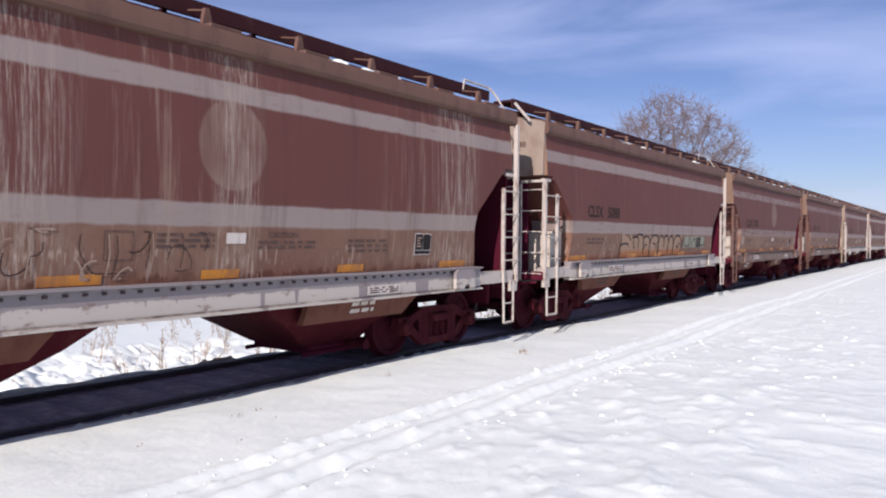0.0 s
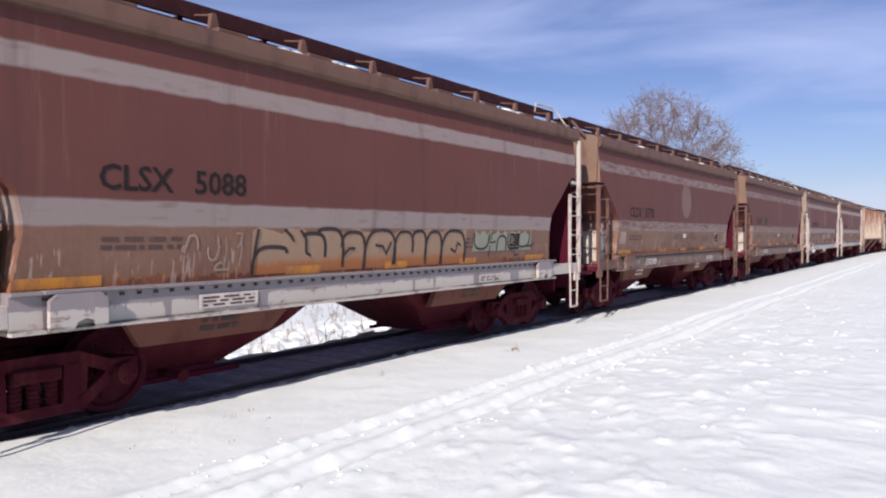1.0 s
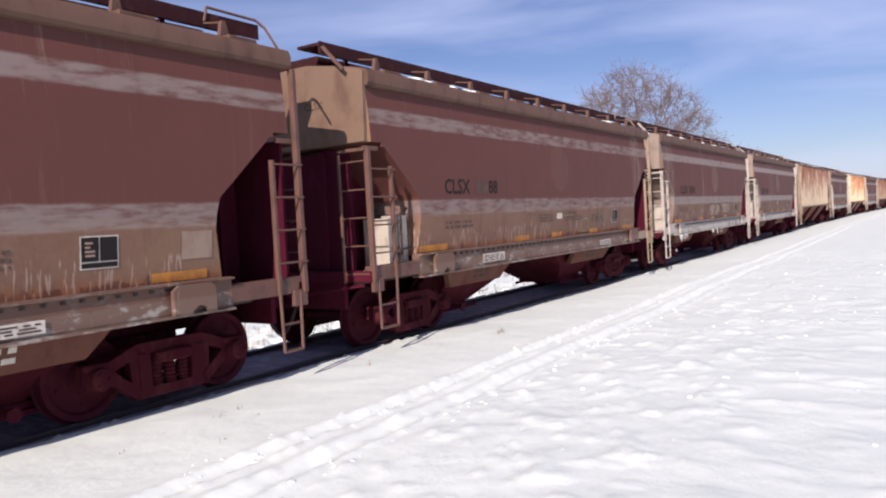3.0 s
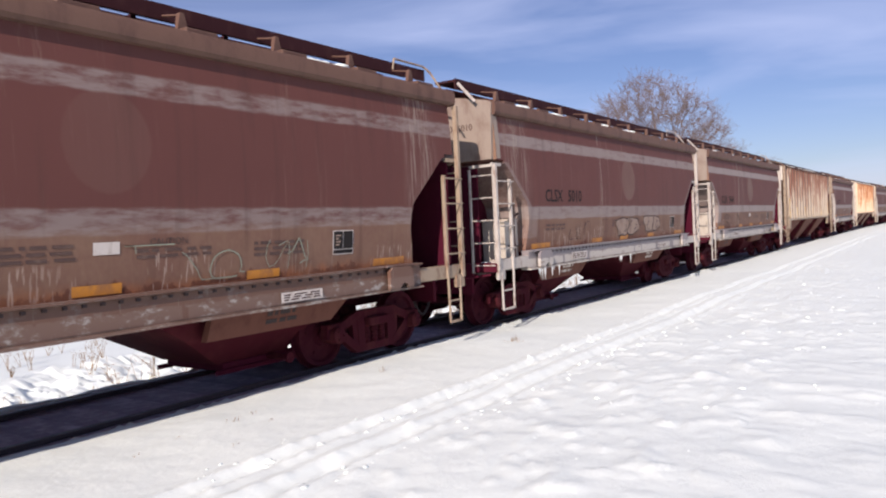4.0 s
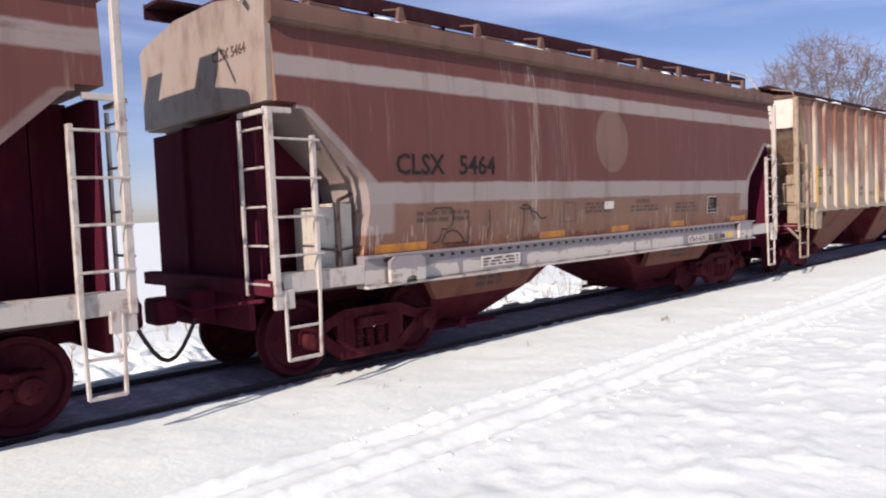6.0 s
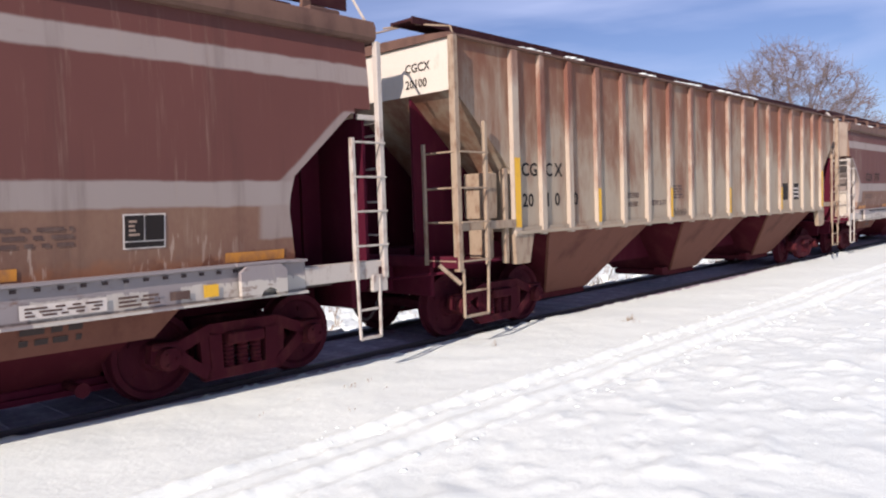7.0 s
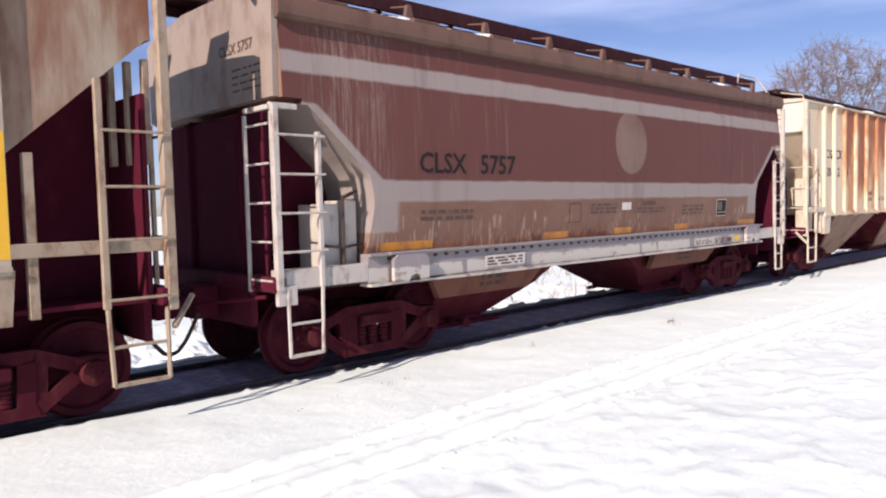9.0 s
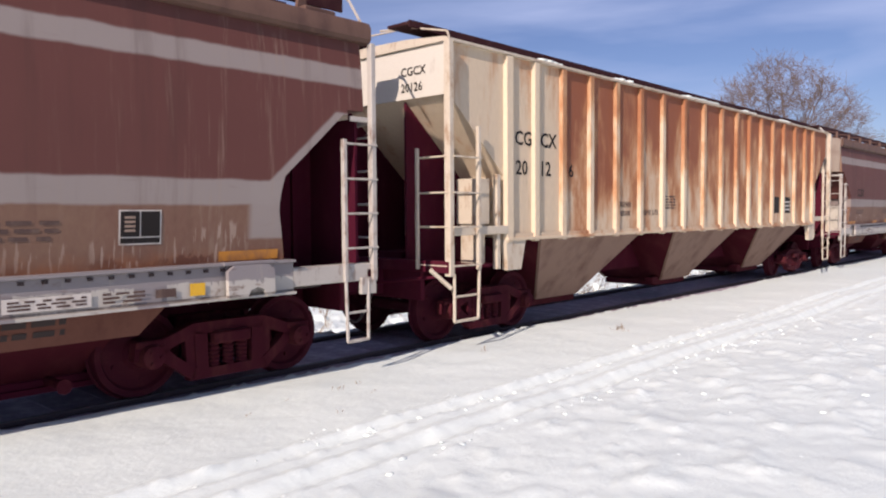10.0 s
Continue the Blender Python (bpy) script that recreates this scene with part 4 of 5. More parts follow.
def cylinder_car(paint, name, rail, rail_far, sill_mat, seed, label, text_u=1.97, end_mat=None):
    """A short covered hopper with a rounded brown tank, on two trucks; its origin is its leading end on the rails."""
    rng = random.Random(seed)
    end_mat = end_mat or (END_TAN if rail is RAIL_BROWN else END_PAINT)
    car = tagged(new("covered_hopper_car"), label, "railway car", group="hopper cars of the train")
    L = CYL_LEN
    if "tank" not in STORE:
        bm = bmesh.new()
        tank(bm)
        STORE["tank"] = mesh_of("tank", bm, paint, 40)
    me = STORE["tank"].copy()
    me.materials.clear()
    me.materials.append(paint)
    body = new("tank", me)
    body.parent = car
    tagged(body, "rounded brown steel tank with pale stripes")
    roof = part("roof", tank_roof, ROOF_TAN, car, key="tank_roof")
    part("roof_hatch", roof_hatch, GRATE, roof, key="hatch")
    part("end_plate", end_plate, end_mat, car, "pale tan plate closing the tank end", key="end_plate")
    part("roofwalk", roofwalk, GRATE, car, "dark steel roof grating", key="roofwalk")
    for i in range(9):
        b = part("walk_bracket", walk_bracket, ROOF_TAN, car, key="bracket")
        b.location = (0.75 + (L - 1.5) * i / 8, 0, 0)
    part("roof_rail", roof_rail, rail_far, car, key="roof_rail")
    part("roof_strut", roof_strut, rail, car, key="roof_strut")
    for i in range(5):
        u, w = rng.uniform(0.9, L - 2.2), rng.uniform(0.25, 0.9)
        bm = bmesh.new()
        for q in range(5):
            r = rng.uniform(0.05, 0.10)
            bmesh.ops.create_icosphere(bm, subdivisions=2, radius=r, matrix=Matrix.Translation((u + w * q / 4, -1.30 + rng.uniform(-0.04, 0.04), 4.15)) @ Matrix.Diagonal((w * 2.6, 1.6, 0.55, 1)))
        part("roof_snow", bm, SNOW, roof, "leftover snow on the roof edge", smooth=60)
    part("side_sill", lambda bm: sill(bm, 1), sill_mat, car, key="sill_far")
    s = part("side_sill", lambda bm: sill(bm, -1), sill_mat, car, "long steel side sill with worn pale paint", key="sill")
    tagged(part("rivets", rivets, DARK, s, key="rivets"), kind="stuff")
    for u in (1.72, L - 1.72):
        b = part("jacking_pad", jack_pad, sill_mat, s, key="jack")
        b.location = (u, 0, 0)
    part("sill_end", sill_end, rail, car, key="sill_end")
    f = part("sill_end", sill_end, rail_far, car, key="sill_end")
    f.location = (L - 1.15, 0, 0)
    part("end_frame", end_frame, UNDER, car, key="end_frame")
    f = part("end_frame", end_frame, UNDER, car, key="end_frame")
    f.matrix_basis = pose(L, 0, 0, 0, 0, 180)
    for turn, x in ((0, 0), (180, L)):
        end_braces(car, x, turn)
    for x in (0.55, L - 0.5):
        bm = bmesh.new()
        for q in range(4):
            bmesh.ops.create_icosphere(bm, subdivisions=2, radius=rng.uniform(0.07, 0.13), matrix=Matrix.Translation((x + rng.uniform(-0.25, 0.25), rng.uniform(-1.3, -0.9), 1.15)) @ Matrix.Diagonal((1.4, 1.2, 0.6, 1)))
        part("packed_snow", bm, SNOW, car, "snow packed on the end platform", smooth=60)
    ladders(car, 0.0, 1, rail)
    ladders(car, L, -1, rail_far)
    part("air_hose", air_hose, DARK, car, key="hose")
    v = part("valve_cabinet", valve_box, CREAM, car, "cream steel valve boxes", key="valve")
    part("pipework", valve_pipes, DARK, v, key="pipework")
    part("train_line", train_line, DARK, car, "air pipe under the car", key="train_line")
    part("air_reservoir", reservoir, UNDER, car, key="reservoir")
    for k, (shape, u) in enumerate(((near_funnel, 3.3), (far_funnel, L - 3.3))):
        # core carries the shade in its colour; brown sheets cover the lit patch
        h = part("hopper", shape, SHADED_SHEET, car, "shade-dark discharge hopper with dusty brown side sheets", key="funnel%d" % k)
        span = (2.10, 4.95, 2.66, 4.45) if k == 0 else (L - 4.72, L - 2.10, L - 4.72, L - 2.66)
        for q in (-1, 1):
            part("side_sheet", lambda bm: side_sheet(bm, q, *span), HOPPER_DIRTY, h, "dusty brown side sheet", key="side_sheet%d%d" % (k, q))
        bm = bmesh.new()
        m = 3.62 if k == 0 else L - 3.62
        for x0, x1, z0, z1 in bars(rng, m - 0.26, m + 0.26, 0.80, 1.0, 2):
            vs = [bm.verts.new((x, -1.16 - 0.422 * (z - 0.72) - 0.006, z)) for x, z in ((x0, z0), (x1, z0), (x1, z1), (x0, z1))]
            bm.faces.new(vs)
        tagged(part("hopper_stencil", bm, WHITE if seed % 2 else TAG_DARK, h, "worn stencil on the hopper", smooth=0), kind="stuff")
        # gate darkened by colour to match the shade under the car
        g = part("outlet_gate", outlet_gate, SHADE_STEEL, h, key="outlet_gate")
        g.location = (3.44 if k == 0 else L - 3.44, 0, 0)
        g = part("gate_gear", gate_gear, TRUCK, h, key="gate_gear")
        g.location = (u, 0, 0)
    truck(car, 1.62)
    truck(car, L - 1.62)
    words(car, name[:4], text_u, 2.32, 0.345, INK, width=0.80)
    if len(name) > 4:
        words(car, name[6:], text_u + 1.06, 2.32, 0.345, INK, width=0.68)
    words(car, "CAUTION", 6.95, 1.85, 0.10, FADED)
    mark(car, "stencil_frame", [(4.95, 5.25, 1.90, 1.912), (4.95, 5.25, 1.62, 1.632), (4.95, 4.962, 1.632, 1.90), (5.238, 5.25, 1.632, 1.90)], FADED, 0.006)
    mark(car, "stencil", bars(rng, 2.0, 2.9, 1.74, 1.90, 2), FADED, label="faded stencilled data")
    mark(car, "stencil", bars(rng, 6.8, 7.7, 1.72, 1.84, 2), FADED, label="faded stencilled data")
    mark(car, "stencil", bars(rng, 8.3, 9.1, 1.66, 1.86, 3) + bars(rng, 5.5, 6.2, 1.74, 1.92, 3), FADED, label="faded stencilled data")
    o = {4: -0.1, 5: 0.2, 6: -0.2, 8: -0.12}.get(seed, 0.0)
    mark(car, "stencil_panel", [(9.72 + o, 10.12 + o, 1.60, 1.92)], WHITE, 0.005, label="black data panel with white border")
    for r in ((9.735, 9.912, 1.675, 1.906), (9.924, 10.105, 1.675, 1.906), (9.735, 10.105, 1.614, 1.663)):
        mark(car, "panel_field", [(r[0] + o, r[1] + o, r[2], r[3])], INK, 0.009)
    mark(car, "panel_bars", bars(rng, 9.77 + o, 9.87 + o, 1.72, 1.88, 4), TAG_PALE, 0.013)
    o = -0.33 if seed == 6 else 0.0
    mark(car, "sign", [(6.35 + o, 6.62 + o, 1.78, 1.90)], WHITE, 0.006, label="small white stencilled sign")
    for r in ((3.05, 3.85, 1.10, 1.25), (8.62, 9.32, 1.08, 1.20)):
        mark(car, "sill_sign", [r], WHITE, 0.018, 1.60, "white stencilled sign on the sill")
    mark(car, "sill_writing", bars(rng, 3.1, 3.8, 1.12, 1.24, 3) + bars(rng, 8.66, 9.28, 1.10, 1.19, 3), FADED, 0.022, flat=1.60)
    if seed in (6, 8):
        mark(car, "sill_plate", [(10.24, 10.40, 1.09, 1.21)], YELLOW, 0.018, 1.60, "small yellow plate on the sill")
        mark(car, "sill_plate", [(9.90, 10.10, 1.10, 1.18)], FADED, 0.018, 1.60, "small dark plate on the sill")
        mark(car, "stencil", bars(rng, 9.42, 9.8, 1.09, 1.2, 3), FADED, 0.018, 1.60, "faded stencilled data")
    reflect = [(1.30, 2.12), (4.35, 4.95), (6.15, 6.65), (8.1, 8.6), (10.5, 11.2)]
    for x0, x1 in reflect:
        q = rng.uniform(-0.12, 0.12)
        mark(car, "reflector", [(x0 + q, x1 + q, 1.40, 1.50)], ORANGE, 0.008, label="orange reflective strip")
    # faded writing on the leading end
    bm = lettering(name.replace("  ", " "), 0.16)
    for v in bm.verts:
        v.co = Vector((0.044, -0.42 - v.co.x, v.co.y + 3.62))
    part("end_lettering", bm, FADED, car, smooth=0)
    if seed == 8:
        bm = bmesh.new()
        for x0, x1, z0, z1 in bars(rng, 0.7, 1.3, 3.2, 3.5, 4):
            box(bm, 0.046, 0.052, -x1, -x0, z0, z1 - 0.02)
        tagged(part("end_stencil", bm, FADED, car, "faded stencilled data", smooth=0), kind="stuff")
    return car


RIBS = (1.35, 2.02, 2.77, 3.60, 4.46, 5.34, 6.23, 7.17, 8.12, 9.05, 9.92, 10.70, 11.47, 12.28, 13.09, 13.98, 14.82, 15.54)


def rib_cut(z):
    if z >= 3.46:
        return 0.06
    if z >= 2.40:
        return 0.10 + (3.46 - z) / 1.06 * 1.18
    return 1.28


def ribbed_shell(bm):
    L, w = RIB_LEN, 1.49
    zs = [1.50, 1.9, 2.399, 2.401, 2.7, 3.0, 3.3, 3.459, 3.461, 3.8, 4.16]
    n = 12
    sides = []
    for sgn in (-1, 1):
        rows = [[bm.verts.new((rib_cut(z) + (L - 2 * rib_cut(z)) * i / n, sgn * w, z)) for i in range(n + 1)] for z in zs]
        for a, b in zip(rows, rows[1:]):
            for i in range(n):
                bm.faces.new((a[i], a[i + 1], b[i + 1], b[i]))
        sides.append(rows)
    for r in range(len(zs) - 1):
        for c in (0, n):
            bm.faces.new((sides[0][r][c], sides[0][r + 1][c], sides[1][r + 1][c], sides[1][r][c]))
    for r in (0, len(zs) - 1):
        for i in range(n):
            bm.faces.new((sides[0][r][i], sides[0][r][i + 1], sides[1][r][i + 1], sides[1][r][i]))


def ribbed_roof(bm):
    L = RIB_LEN
    out = [(-1.55, 4.15), (-1.565, 4.155), (-1.565, 4.185), (-1.5, 4.21), (-0.8, 4.27), (0, 4.29), (0.8, 4.27), (1.5, 4.21), (1.565, 4.185), (1.565, 4.155), (1.55, 4.15)]
    rings = [[bm.verts.new((u, y, z)) for y, z in out] for u in (0.0, L)]
    for i in range(len(out)):
        j = (i + 1) % len(out)
        bm.faces.new((rings[0][i], rings[0][j], rings[1][j], rings[1][i]))
    bm.faces.new(rings[0])
    bm.faces.new(rings[1][::-1])


def rib(bm, u, wide=0.07, side=-1):
    """One hat-shaped side post."""
    prism_pts = [(-wide, 1.485), (-wide * 0.85, 1.556), (wide * 0.85, 1.556), (wide, 1.485)]
    lo = [bm.verts.new((u + x, side * y, 1.43)) for x, y in prism_pts]
    hi = [bm.verts.new((u + x, side * y, 4.14)) for x, y in prism_pts]
    for i in range(3):
        bm.faces.new((lo[i], lo[i + 1], hi[i + 1], hi[i]))
    bm.faces.new(lo)
    bm.faces.new(hi[::-1])


def ribbed_sill(bm):
    for s in (-1, 1):
        box(bm, 1.28, RIB_LEN - 1.28, s * 1.42, s * 1.575, 1.455, 1.50, 0.006)
        box(bm, 1.28, RIB_LEN - 1.28, s * 1.50, s * 1.53, 1.50, 1.56)


def ribbed_funnel(bm):
    frustum(bm, (-1.55, 1.55, -1.44, 1.44, 1.45), (-0.61, 0.61, -0.66, 0.66, 0.36))
    box(bm, -0.72, 0.72, -0.62, 0.62, 0.24, 0.36, 0.012)
    box(bm, -0.98, -0.72, -0.70, -0.50, 0.30, 0.44, 0.01)


def ribbed_sheet(bm, s):
    sheet(bm, s, ((-1.58, 1.50, 1.453), (1.58, 1.50, 1.453), (0.63, 0.72, 0.36), (-0.63, 0.72, 0.36)), 0.05)


def saddle(bm):
    """Sloping sheets that close the belly between the hoppers."""
    box(bm, 1.3, RIB_LEN - 1.3, -1.46, 1.46, 1.62, 1.66)
    box(bm, 0.3, RIB_LEN - 0.3, -0.32, 0.32, 0.66, 1.30)
    for c in ((3.78 + RIB_LEN / 2) / 2, RIB_LEN - (3.78 + RIB_LEN / 2) / 2):
        prism(bm, [(c - 1.6, 0.70), (c - 0.72, 1.46), (c + 0.72, 1.46), (c + 1.6, 0.70)], -0.34, 0.34)


def corner_post(bm, flip=1):
    box(bm, -0.045, 0.045, -1.625, -1.52, 1.02, 4.15, 0.008)


def ribbed_ladder(bm, flip=1):
    y = -1.60
    run = 0.58 * flip
    box(bm, run - 0.03, run + 0.03, y - 0.02, y + 0.035, 1.08, 3.06, 0.006)


def ribbed_step(bm, flip=1):
    y = -1.60
    run = 0.58 * flip
    tube(bm, (run, y, 1.1), (run * 0.95, y, 0.40), 0.022)
    tube(bm, (0.06 * flip, y, 1.05), (0.06 * flip, y, 0.40), 0.022)
    tube(bm, (0.06 * flip, y, 0.405), (run * 0.95, y, 0.405), 0.022)
    tube(bm, (0.06 * flip, y, 0.74), (run * 0.95, y, 0.74), 0.016)
    bent(bm, [(-0.25 * flip, -1.45, 1.12), (0.0, y, 0.86)], 0.03)


def end_bars(bm, flip=1):
    for z in (2.62, 2.14, 1.68, 1.16):
        tube(bm, (-0.05 * flip, -1.58, z), (-0.05 * flip, -1.05, z), 0.014)
    box(bm, -0.08 * flip - 0.02, -0.08 * flip + 0.02, -1.07, -1.03, 1.1, 2.75)


def ribbed_end(bm, flip=1):
    """Side bar, strut and apron at a ribbed car's end."""
    f = flip
    box(bm, *sorted((0.0, 1.3 * f)), -1.56, -1.50, 1.56, 1.68, 0.008)
    box(bm, *sorted((1.08 * f, 1.16 * f)), -1.52, -1.44, 1.05, 2.42, 0.006)
    prism(bm, [(1.26 * f, 1.47), (1.74 * f, 1.47), (1.62 * f, 1.02), (1.30 * f, 1.02)], -1.545, -1.44)


def ribbed_plate(bm):
    prism(bm, [(0.12, 1.12), (1.30, 1.12), (1.30, 2.42), (0.14, 3.46), (0.12, 3.46)], -0.02, 0.02)


def ribbed_box(bm):
    box(bm, 0.80, 1.06, -1.40, -0.98, 1.70, 2.36, 0.012)
    box(bm, 0.84, 1.0, -1.36, -1.02, 1.13, 1.70, 0.012)


def ribbed_walk(bm):
    roofwalk(bm, RIB_LEN, 4.46, 0.86, 0.06)
    for i in range(12):
        u = 0.6 + (RIB_LEN - 1.2) * i / 11
        box(bm, u - 0.02, u + 0.02, -0.95, 0.95, 4.22, 4.445)
    for i in range(5):
        u = 1.4 + (RIB_LEN - 2.8) * i / 4
        box(bm, u - 0.9, u + 0.9, -0.34, 0.34, 4.26, 4.38, 0.02)


def ribbed_rail(bm):
    bent(bm, [(0.1, -1.50, 4.19), (0.1, -1.46, 4.30), (0.1, -0.75, 4.46), (-0.05, -0.3, 4.46)], 0.014)
    bent(bm, [(0.1, -0.75, 4.46), (0.0, 0.75, 4.46), (0.0, 1.46, 4.30)], 0.014)


def ribbed_car(paint, mark_a, rows, rail, seed, label, end_text="", end_sub="", strips=True, posts=None, skin=None, lid=None):
    """A long covered hopper with side posts and three discharge hoppers; its origin is its leading end on the rails."""
    rng = random.Random(seed)
    L = RIB_LEN
    car = tagged(new("covered_hopper_car"), label, "railway car", group="hopper cars of the train")
    part("shell", ribbed_shell, paint, car, "flat steel sides with rust stains", key="shell")
    part("roof", ribbed_roof, lid or ROOF_TAN, car, key="ribbed_roof")
    part("roofwalk", ribbed_walk, GRATE, car, key="ribbed_walk")
    part("roof_rail", ribbed_rail, rail, car, key="ribbed_rail")
    for i in range(7):
        u, w = rng.uniform(0.9, L - 2.2), rng.uniform(0.3, 1.0)
        bm = bmesh.new()
        for q in range(4):
            bmesh.ops.create_icosphere(bm, subdivisions=2, radius=rng.uniform(0.05, 0.09), matrix=Matrix.Translation((u + w * q / 3, -1.40, 4.225)) @ Matrix.Diagonal((w * 3.0, 1.6, 0.45, 1)))
        part("roof_snow", bm, SNOW, car, "leftover snow on the roof edge", smooth=60)
    n = len(RIBS)
    for i, u in enumerate(RIBS):
        wide = i in (0, n - 1)
        for side in (-1, 1):
            bm = bmesh.new()
            rib(bm, u, 0.085 if wide else 0.065, side)
            part("side_post", bm, posts or paint, car)
        if strips and i in (0, 3, 6, 9, 13, 17):
            hi = 2.58 if wide else 2.12
            mark(car, "reflector", [(u - 0.062 * (1.1 if wide else 0.75), u + 0.062 * (1.1 if wide else 0.75), 1.56, hi)], YELLOW, 0.004, 1.556, "yellow reflective strip")
    part("side_sill", ribbed_sill, paint, car, key="ribbed_sill")
    part("belly", saddle, UNDER, car, key="saddle")
    for i, u in enumerate((3.78, L / 2, L - 3.78)):
        # funnel coloured dark for shade, brown sheets only on the lit sides
        h = part("hopper", ribbed_funnel, SHADED_SHEET, car, "shade-dark discharge hopper with dusty brown side sheets", key="ribbed_funnel")
        h.location = (u, 0, 0)
        for q in (-1, 1):
            part("side_sheet", lambda bm: ribbed_sheet(bm, q), skin or HOPPER_DIRTY, h, "dusty brown side sheet", key="ribbed_sheet%d" % q)
    for turn, x in ((0, 0.0), (180, L)):
        f = part("end_frame", end_frame, UNDER, car, key="end_frame")
        f.matrix_basis = pose(x, 0, 0, 0, 0, turn)
        if turn:
            # same added wall closes this end, dark for the shade inside
            f = part("end_bulkhead", end_bulkhead, UNDER, car, key="end_bulkhead")
            f.matrix_basis = pose(x, 0, 0, 0, 0, turn)
            for q, y in enumerate((1.42, 1.22, 1.02)):
                f = part("end_stiffener", end_stiffener, rail, car, key="end_stiffener")
                f.matrix_basis = pose(x, 0, 0, 0, 0, turn) @ pose(0.10 + 0.08 * q, y, 0)
        f = part("valve_cabinet", ribbed_box, rail, car, key="ribbed_box")
        f.matrix_basis = pose(x, 0, 0, 0, 0, turn)
        for y in (-0.62, 0.62):
            f = part("shear_plate", ribbed_plate, UNDER, car, key="ribbed_plate")
            f.matrix_basis = pose(x, 0, 0, 0, 0, turn) @ pose(0, y, 0)
    for f, x in ((1, 0.0), (-1, L)):
        o = part("corner_post", lambda bm: corner_post(bm), rail, car, key="corner_post")
        o.location = (x + 0.0, 0, 0)
        o = part("ladder", lambda bm: ribbed_ladder(bm, f), rail, car, "steel ladder with hanging step", key="rib_ladder%d" % f)
        o.location = (x, 0, 0)
        part("hanging_step", lambda bm: ribbed_step(bm, f), rail, o, key="rib_step%d" % f)
        for z in (2.62, 2.14, 1.68, 1.16):
            q = part("rung", rung, rail, o, key="rung")
            q.location = (0.0 if f > 0 else -0.58, 0.0, z)
        o = part("end_ladder", lambda bm: end_bars(bm, f), rail, car, key="rib_end%d" % f)
        o.location = (x, 0, 0)
        o = part("end_bar", lambda bm: ribbed_end(bm, f), rail, car, key="rib_bar%d" % f)
        o.location = (x, 0, 0)
    part("air_hose", air_hose, DARK, car, key="hose")
    truck(car, 1.45)
    truck(car, L - 1.45)
    for text, u, z, size in rows:
        words(car, text, u, z, size, INK, 1.49)
    for text, u, z in (("202900", 4.62, 1.95), ("60100", 4.66, 1.79), ("NEW 2-73", 5.48, 1.80)):
        words(car, text, u, z, 0.14, FADED, 1.49)
    mark(car, "stencil", bars(rng, 6.4, 6.85, 1.92, 2.2, 5), FADED, 0.006, 1.49, "faded stencilled data")
    p = RIBS[13]
    mark(car, "stencil_panel", [(p + 0.14, p + 0.62, 1.80, 2.22)], INK, 0.006, 1.49, "black data panel")
    mark(car, "stencil_panel", [(p + 0.98, p + 1.46, 1.80, 2.22)], INK, 0.006, 1.49, "black data panel with white lines")
    mark(car, "panel_bars", [(p + 1.04, p + 1.40, 1.87 + 0.1 * i, 1.91 + 0.1 * i) for i in range(3)] + [(p + 1.01, p + 1.025, 1.84, 2.18), (p + 1.415, p + 1.43, 1.84, 2.18)], WHITE, 0.010, 1.49)
    if end_text:
        bm = bmesh.new()
        box(bm, 0.048, 0.056, -1.49, 1.49, 3.46, 4.15)
        part("end_panel", bm, CAR_WHITE, car, "pale painted end panel", smooth=0)
        for text, z in ((end_text, 3.78), (end_sub, 3.56)):
            bm = lettering(text, 0.17)
            for v in bm.verts:
                v.co = Vector((0.042, -0.62 - v.co.x, v.co.y + z))
            part("end_lettering", bm, INK, car, smooth=0)
    return car


# ---- the train, from its leading car ----
BROWN_CAR = "weathered brown rounded covered hopper car with pale stripes on snowy rails"
CARS = []
car = cylinder_car(cylinder_paint(1.0, 0.2, 0.9, ((3.9, 1.0, 0.85), (6.5, 0.42, 0.95), (10.8, 0.75, 1.0)), 0.15, 0.6, 1.0, 0.75, 6.43), "CLSX", RAIL_WHITE, RAIL_WHITE, SILL, 1, "brown covered hopper car streaked with pale runs and spray paint")
graffiti(car, 4.3, 6.0, 1.50, 1.90, 5, 4, None, TAG_DARK, 0.02)
graffiti(car, 4.0, 5.2, 1.45, 1.92, 6, 3, None, TAG_PALE, 0.03)
CARS.append(car)
car = cylinder_car(cylinder_paint(12.0, 0.30, 0.45, (), 0.65, 0.7, 1.0, 0.0), "CLSX  5088", RAIL_WHITE, RAIL_WHITE, SILL, 2, "brown covered hopper car with large pale graffiti and rusty foot")
